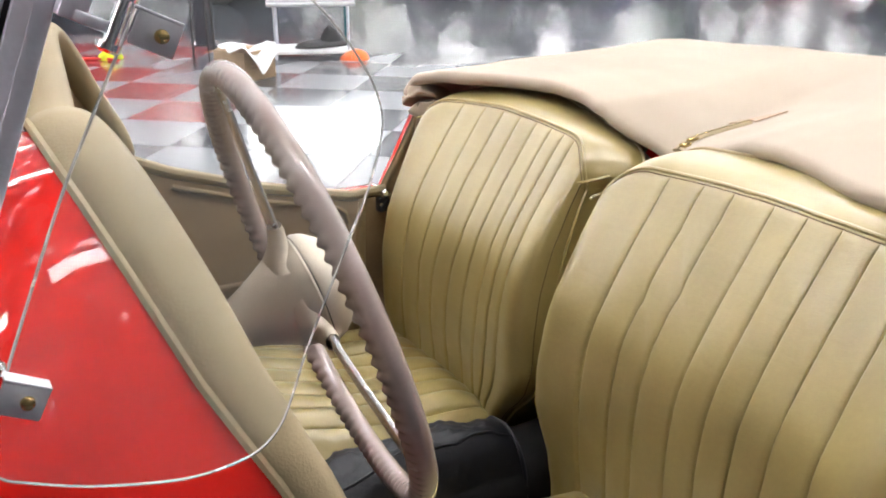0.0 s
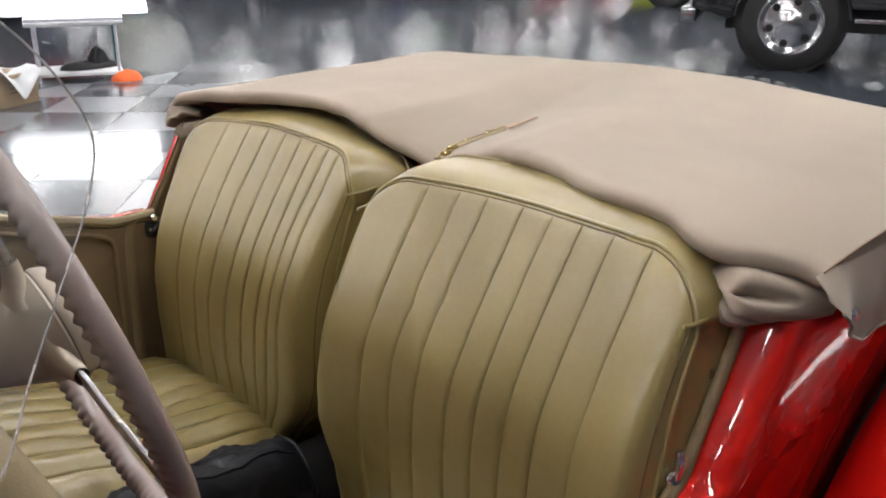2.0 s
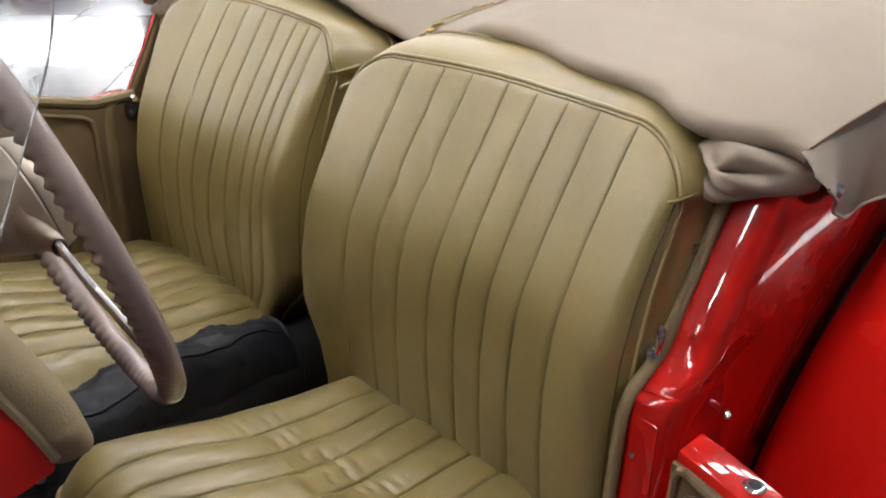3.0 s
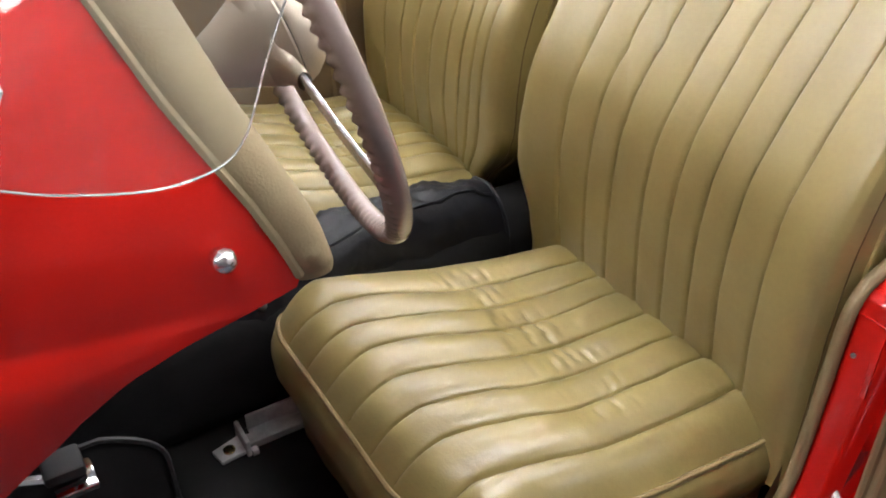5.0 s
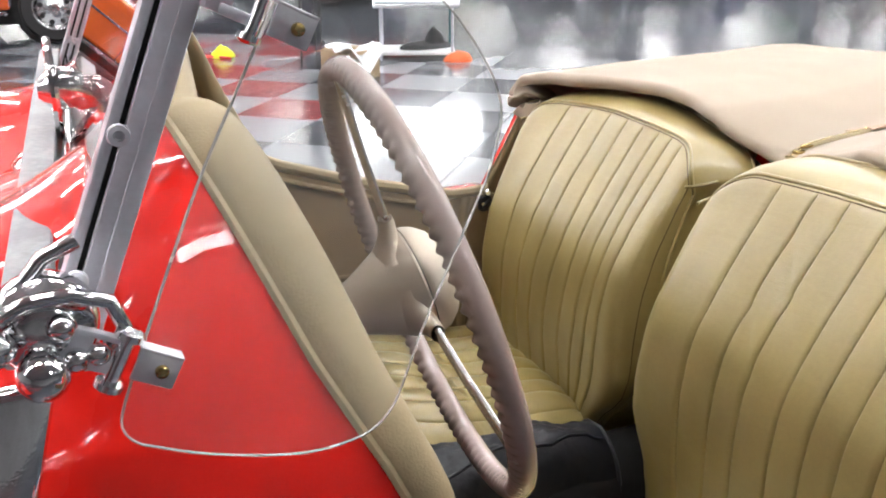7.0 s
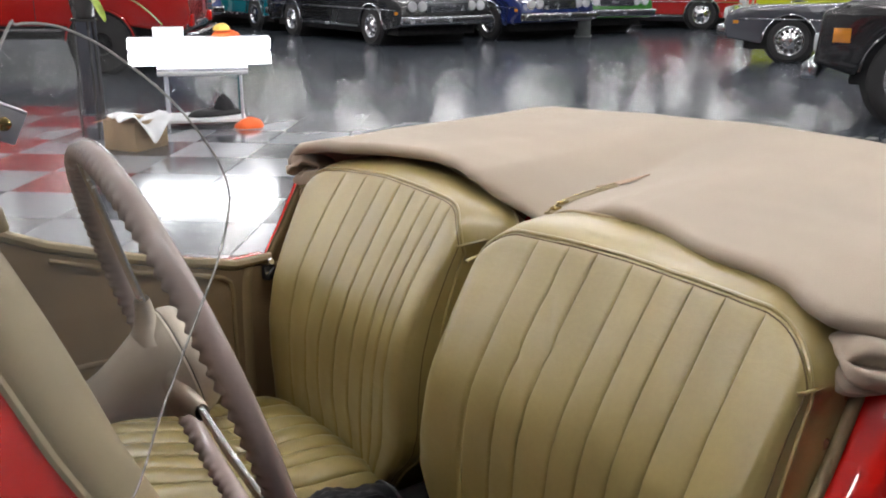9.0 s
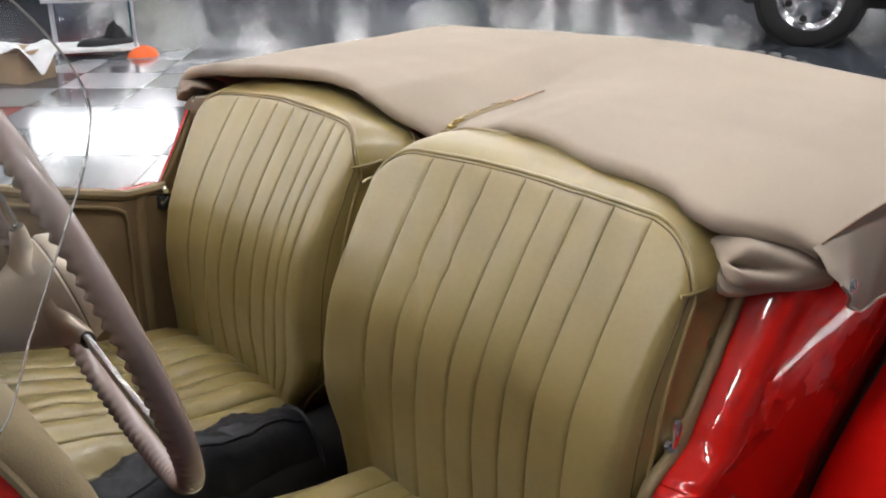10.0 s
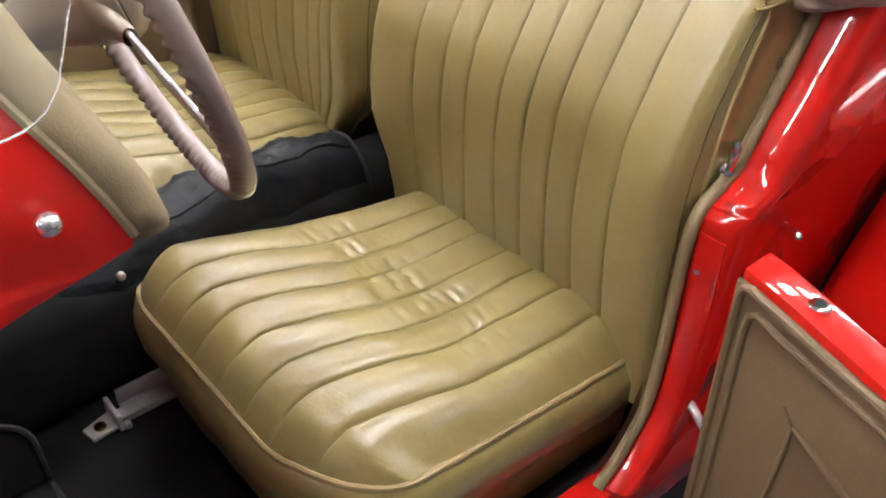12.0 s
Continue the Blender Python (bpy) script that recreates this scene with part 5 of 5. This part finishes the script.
def parked_car(label, m, paint, length=4.6, width=1.8, base=2.75, r=0.325, tall=1.38, nose=0.9, belt=0.88, sill=0.28, second=None, truck=False, rim_share=0.62, slots=8, rim_mat=None, group="parked cars"):
    """A parked car; it points along -x, its middle over the ground at the origin."""
    c = thing("parked_truck" if truck else "parked_car", label, "truck" if truck else "car", group, m=m)
    xf, xr = -length / 2 + nose, -length / 2 + nose + base
    arch = r * (1.14 if truck else 1.2)

    def wheelhouse(x):
        return [(x + arch * math.cos(a), r + arch * math.sin(a)) for a in [math.pi - math.pi * i / 12 for i in range(13)] if r + arch * math.sin(a) > sill]
    low = [(-length / 2 + 0.06, sill + 0.08)] + [(xf - arch - 0.02, sill)] + wheelhouse(xf) + wheelhouse(xr) + [(length / 2 - 0.12, sill), (length / 2, sill + 0.15)]
    hood_z = belt - 0.03
    up = [(length / 2 - 0.02, belt - 0.1), (length / 2 - 0.12, belt), (0.3, belt + 0.03), (-0.4, belt), (-length / 2 + 0.25, hood_z - 0.04), (-length / 2 + 0.04, hood_z - 0.14), (-length / 2, 0.5)]
    outline = [(x, -width / 2, z) for x, z in low + up]
    part("car_body", extruded(outline, (0, width, 0), 0.035, 3), paint, c, angle=45)
    part("underbody", block(-length / 2 + 0.3, length / 2 - 0.3, -width / 2 + 0.12, width / 2 - 0.12, sill - 0.08, sill + 0.3), UNDER, c)
    for x in (xf, xr):
        part("wheel_well", lathe([(-width / 2 + 0.05, arch * 0.99), (width / 2 - 0.05, arch * 0.99)], (x, 0, r + 0.02), (0, 1, 0), 24), UNDER, c)
    cab = [(-0.55 if not truck else -0.75, belt), (-0.05 if not truck else -0.35, tall), (0.85 if not truck else 0.35, tall), (1.45 if not truck else 0.5, belt)]
    part("cabin", extruded([(x, -width / 2 + 0.12, z) for x, z in cab], (0, width - 0.24, 0), 0.06, 3), second or paint, c)
    for s in (-1, 1):
        win = [(cab[0][0] + 0.16, belt + 0.04), (cab[1][0] + 0.06, tall - 0.07), (cab[2][0] - 0.04, tall - 0.07), (cab[3][0] - 0.16, belt + 0.04)]
        y = s * (width / 2 - 0.118)
        part("side_window", extruded([(x, y, z) for x, z in win], (0, s * 0.004, 0)), DARK_GLASS, c)
        part("sill_strip", block(xf + arch + 0.03, xr - arch - 0.03, s * (width / 2 + 0.006) - 0.006, s * (width / 2 + 0.006) + 0.006, sill + 0.015, sill + 0.05, 0.003), BRIGHTWORK, c)
        if not truck:
            part("waist_strip", block(-length / 2 + 0.2, length / 2 - 0.2, s * (width / 2 + 0.004) - 0.004, s * (width / 2 + 0.004) + 0.004, 0.60, 0.622, 0.002), BRIGHTWORK, c)
        part("side_marker", block(-length / 2 + 0.14, -length / 2 + (0.28 if truck else 0.22), s * (width / 2 + 0.005) - 0.006, s * (width / 2 + 0.005) + 0.006, (0.70 if truck else 0.54), (0.82 if truck else 0.59), 0.004), AMBER, c)
        for x in (-0.45, 0.65):
            part("door_gap", block(x, x + 0.008, s * (width / 2 + 0.001) - 0.002, s * (width / 2 + 0.001) + 0.002, sill + 0.06, belt - 0.04), UNDER, c)
        for x in (xf, xr):
            wheel_parts(c, x, s * (width / 2 - 0.115), r, 0.21, s, rim_share, slots, rim_mat)
            part("arch_lip", tube([(x + arch * math.cos(a), s * (width / 2 - 0.004), r + arch * math.sin(a)) for a in [math.pi * 0.03 + math.pi * 0.94 * i / 18 for i in range(19)]], 0.014, 6), BRIGHTWORK if not truck else paint, c)
        for d in (0.22, 0.42):
            part("headlamp", lathe([(0, 0.085), (0.02, 0.09), (0.05, 0.075), (0.06, 0.03)], (-length / 2 + 0.03, s * (width / 2 - d), 0.68), (-1, 0, 0), 18), LENS, c)
        part("tail_lamp", block(length / 2 - 0.03, length / 2 + 0.012, s * (width / 2 - 0.22) - 0.12, s * (width / 2 - 0.22) + 0.12, 0.58, 0.72, 0.01), RED, c)
    for x, d in ((-length / 2, -1), (length / 2, 1)):
        part("bumper", block(x + d * 0.02 - 0.07, x + d * 0.02 + 0.07, -width / 2 - 0.01, width / 2 + 0.01, 0.38, 0.52, 0.03, 3), BRIGHTWORK, c)
    part("grille", join(block(-length / 2 - 0.005, -length / 2 + 0.03, -width / 2 + 0.5, width / 2 - 0.5, 0.58, 0.76, 0.006), *[block(-length / 2 - 0.02, -length / 2, -width / 2 + 0.5, width / 2 - 0.5, 0.595 + 0.04 * i, 0.605 + 0.04 * i) for i in range(5)]), BRIGHTWORK, c)
    return c


def paint(name, colour):
    return mat(name, colour, rough=0.22, vary=0.05, scale=2, bump=0.0, coat=1.0)


P_BLACK, P_GREY, P_BLUE, P_GREEN, P_TEAL = paint("black_paint", (0.012, 0.012, 0.013)), paint("grey_paint", (0.055, 0.058, 0.07)), paint("blue_paint", (0.01, 0.02, 0.10)), paint("green_paint", (0.04, 0.16, 0.03)), paint("teal_paint", (0.01, 0.16, 0.20))
P_RED, P_CREAM, P_LIME, P_ORANGE, P_SILVER = paint("dark_red_paint", (0.32, 0.012, 0.01)), paint("cream_paint", (0.5, 0.48, 0.38)), paint("lime_paint", (0.4, 0.45, 0.02)), paint("orange_paint", (0.6, 0.10, 0.015)), paint("silver_paint", (0.4, 0.41, 0.43))


def parked_at(wx, wy, heading, length, nose, width):
    """The pose that sets the front wheel on the camera side at (wx, wy); heading: degrees of the nose from +x; the side to the viewer is the car's own left."""
    a = radians(heading)
    d = Vector((math.cos(a), math.sin(a), 0))                   # towards the nose
    left = Vector((-d.y, d.x, 0))
    mid = Vector((wx, wy, 0)) - d * (length / 2 - nose) - left * (width / 2 - 0.1)
    return pose(mid.x, mid.y, 0, 0, 0, heading + 180)


parked_car("black pickup truck with polished wheels on the concrete floor", parked_at(7.85, 3.75, 116, 5.0, 0.85, 1.95), P_BLACK, 5.0, 1.95, 3.1, 0.415, 1.75, 0.85, 1.12, 0.42, truck=True, rim_share=0.66, slots=6)
parked_car("dark grey saloon with silver wheels", parked_at(12.25, 7.85, 118, 4.5, 0.95, 1.75), P_GREY, 4.5, 1.75, 2.65, 0.31, 1.38, 0.95, 0.85, 0.25, rim_share=0.68, slots=12)
parked_car("black saloon with chrome bumpers in the far row", pose(9.8, 15.4, 0, 0, 0, 90), P_BLACK, 5.0, 1.9, 2.95, 0.32, 1.40, 1.0, 0.90, 0.27)
parked_car("two-tone teal and cream saloon in the far row", pose(9.9, 20.3, 0, 0, 0, 90), P_TEAL, 4.9, 1.8, 2.65, 0.33, 1.5, 1.0, 0.92, 0.28, second=P_CREAM)
parked_car("dark blue coupe with twin headlamps in the far row", pose(12.4, 15.3, 0, 0, 0, 90), P_BLUE, 4.9, 1.85, 2.75, 0.33, 1.36, 1.0, 0.86, 0.26)
parked_car("green coupe with twin headlamps in the far row", pose(15.0, 15.7, 0, 0, 0, 78), P_GREEN, 4.8, 1.85, 2.75, 0.32, 1.36, 1.0, 0.86, 0.26)
parked_car("red coupe with bright wheels in the far row", pose(17.0, 15.2, 0, 0, 0, 140), P_RED, 4.9, 1.9, 2.75, 0.33, 1.36, 1.0, 0.86, 0.26)
parked_car("silver saloon in the far row", pose(19.2, 15.0, 0, 0, 0, 85), P_SILVER, 4.6, 1.8, 2.7, 0.32, 1.38, 0.95, 0.87, 0.26)
parked_car("lime coupe in the far row", pose(19.2, 10.7, 0, 0, 0, 130), P_LIME, 4.5, 1.8, 2.7, 0.32, 1.30, 0.95, 0.87, 0.26)
parked_car("red pickup truck standing behind the posts", pose(2.85, 13.27, 0, 0, 0, -32), P_RED, 5.0, 1.9, 3.0, 0.37, 1.8, 0.9, 1.15, 0.50, truck=True, rim_share=0.40, rim_mat=UNDER)
parked_car("orange coupe standing beyond the tiles", pose(-0.9, 10.6, 0, 0, 0, 175), P_ORANGE, 4.4, 1.8, 2.6, 0.32, 1.3, 0.95, 0.86, 0.26)
parked_car("dark blue saloon in the far row", pose(7.3, 21.0, 0, 0, 0, 90), P_BLUE, 4.7, 1.8, 2.65, 0.32, 1.4, 1.0, 0.88, 0.27)

# floor tiles last: single tiles where the camera passes nearest, the rest joined
ca, sa = math.cos(radians(TURNED)), math.sin(radians(TURNED))
tile_piece = block(-TILE / 2 + 0.0015, TILE / 2 - 0.0015, -TILE / 2 + 0.0015, TILE / 2 - 0.0015, 0.0005, 0.005, 0.0012, 1)
tile_mesh = {m.name: mesh("tile", tile_piece, m) for m in (TILE_DARK, TILE_LIGHT, TILE_RED)}
floor_ob = bpy.data.objects["floor"]
rest = {m.name: [] for m in (TILE_DARK, TILE_LIGHT, TILE_RED)}
for i in range(-14, 16):
    for j in range(-14, 14):
        a, b = (i + 0.5) * TILE, (j + 0.3) * TILE
        if a > 8.55:
            continue
        x, y = a * ca + b * sa, a * sa - b * ca
        if x > 6.6:
            continue
        # unseen near-side tiles are all made dark, to darken the red flank's reflection
        if (i + j) % 2:
            m = TILE_LIGHT if y > 0.9 else TILE_DARK
        else:
            m = TILE_RED if (0.9 < x < 2.15 and 5.3 < y < 9.0) or x < -0.6 else TILE_DARK
        if -0.5 < x < 5.6 and 2.6 < y < 9.2:
            t = new("tile", tile_mesh[m.name])
            t.parent = floor_ob
            t.matrix_basis = pose(x, y, 0, 0, 0, TURNED)
        else:
            rest[m.name].append(moved(tile_piece, pose(x, y, 0, 0, 0, TURNED)))
for m in (TILE_DARK, TILE_LIGHT, TILE_RED):
    if rest[m.name]:
        ob = part("tile_field", join(*rest[m.name]), m, floor_ob)
        ob["kind"] = "stuff"
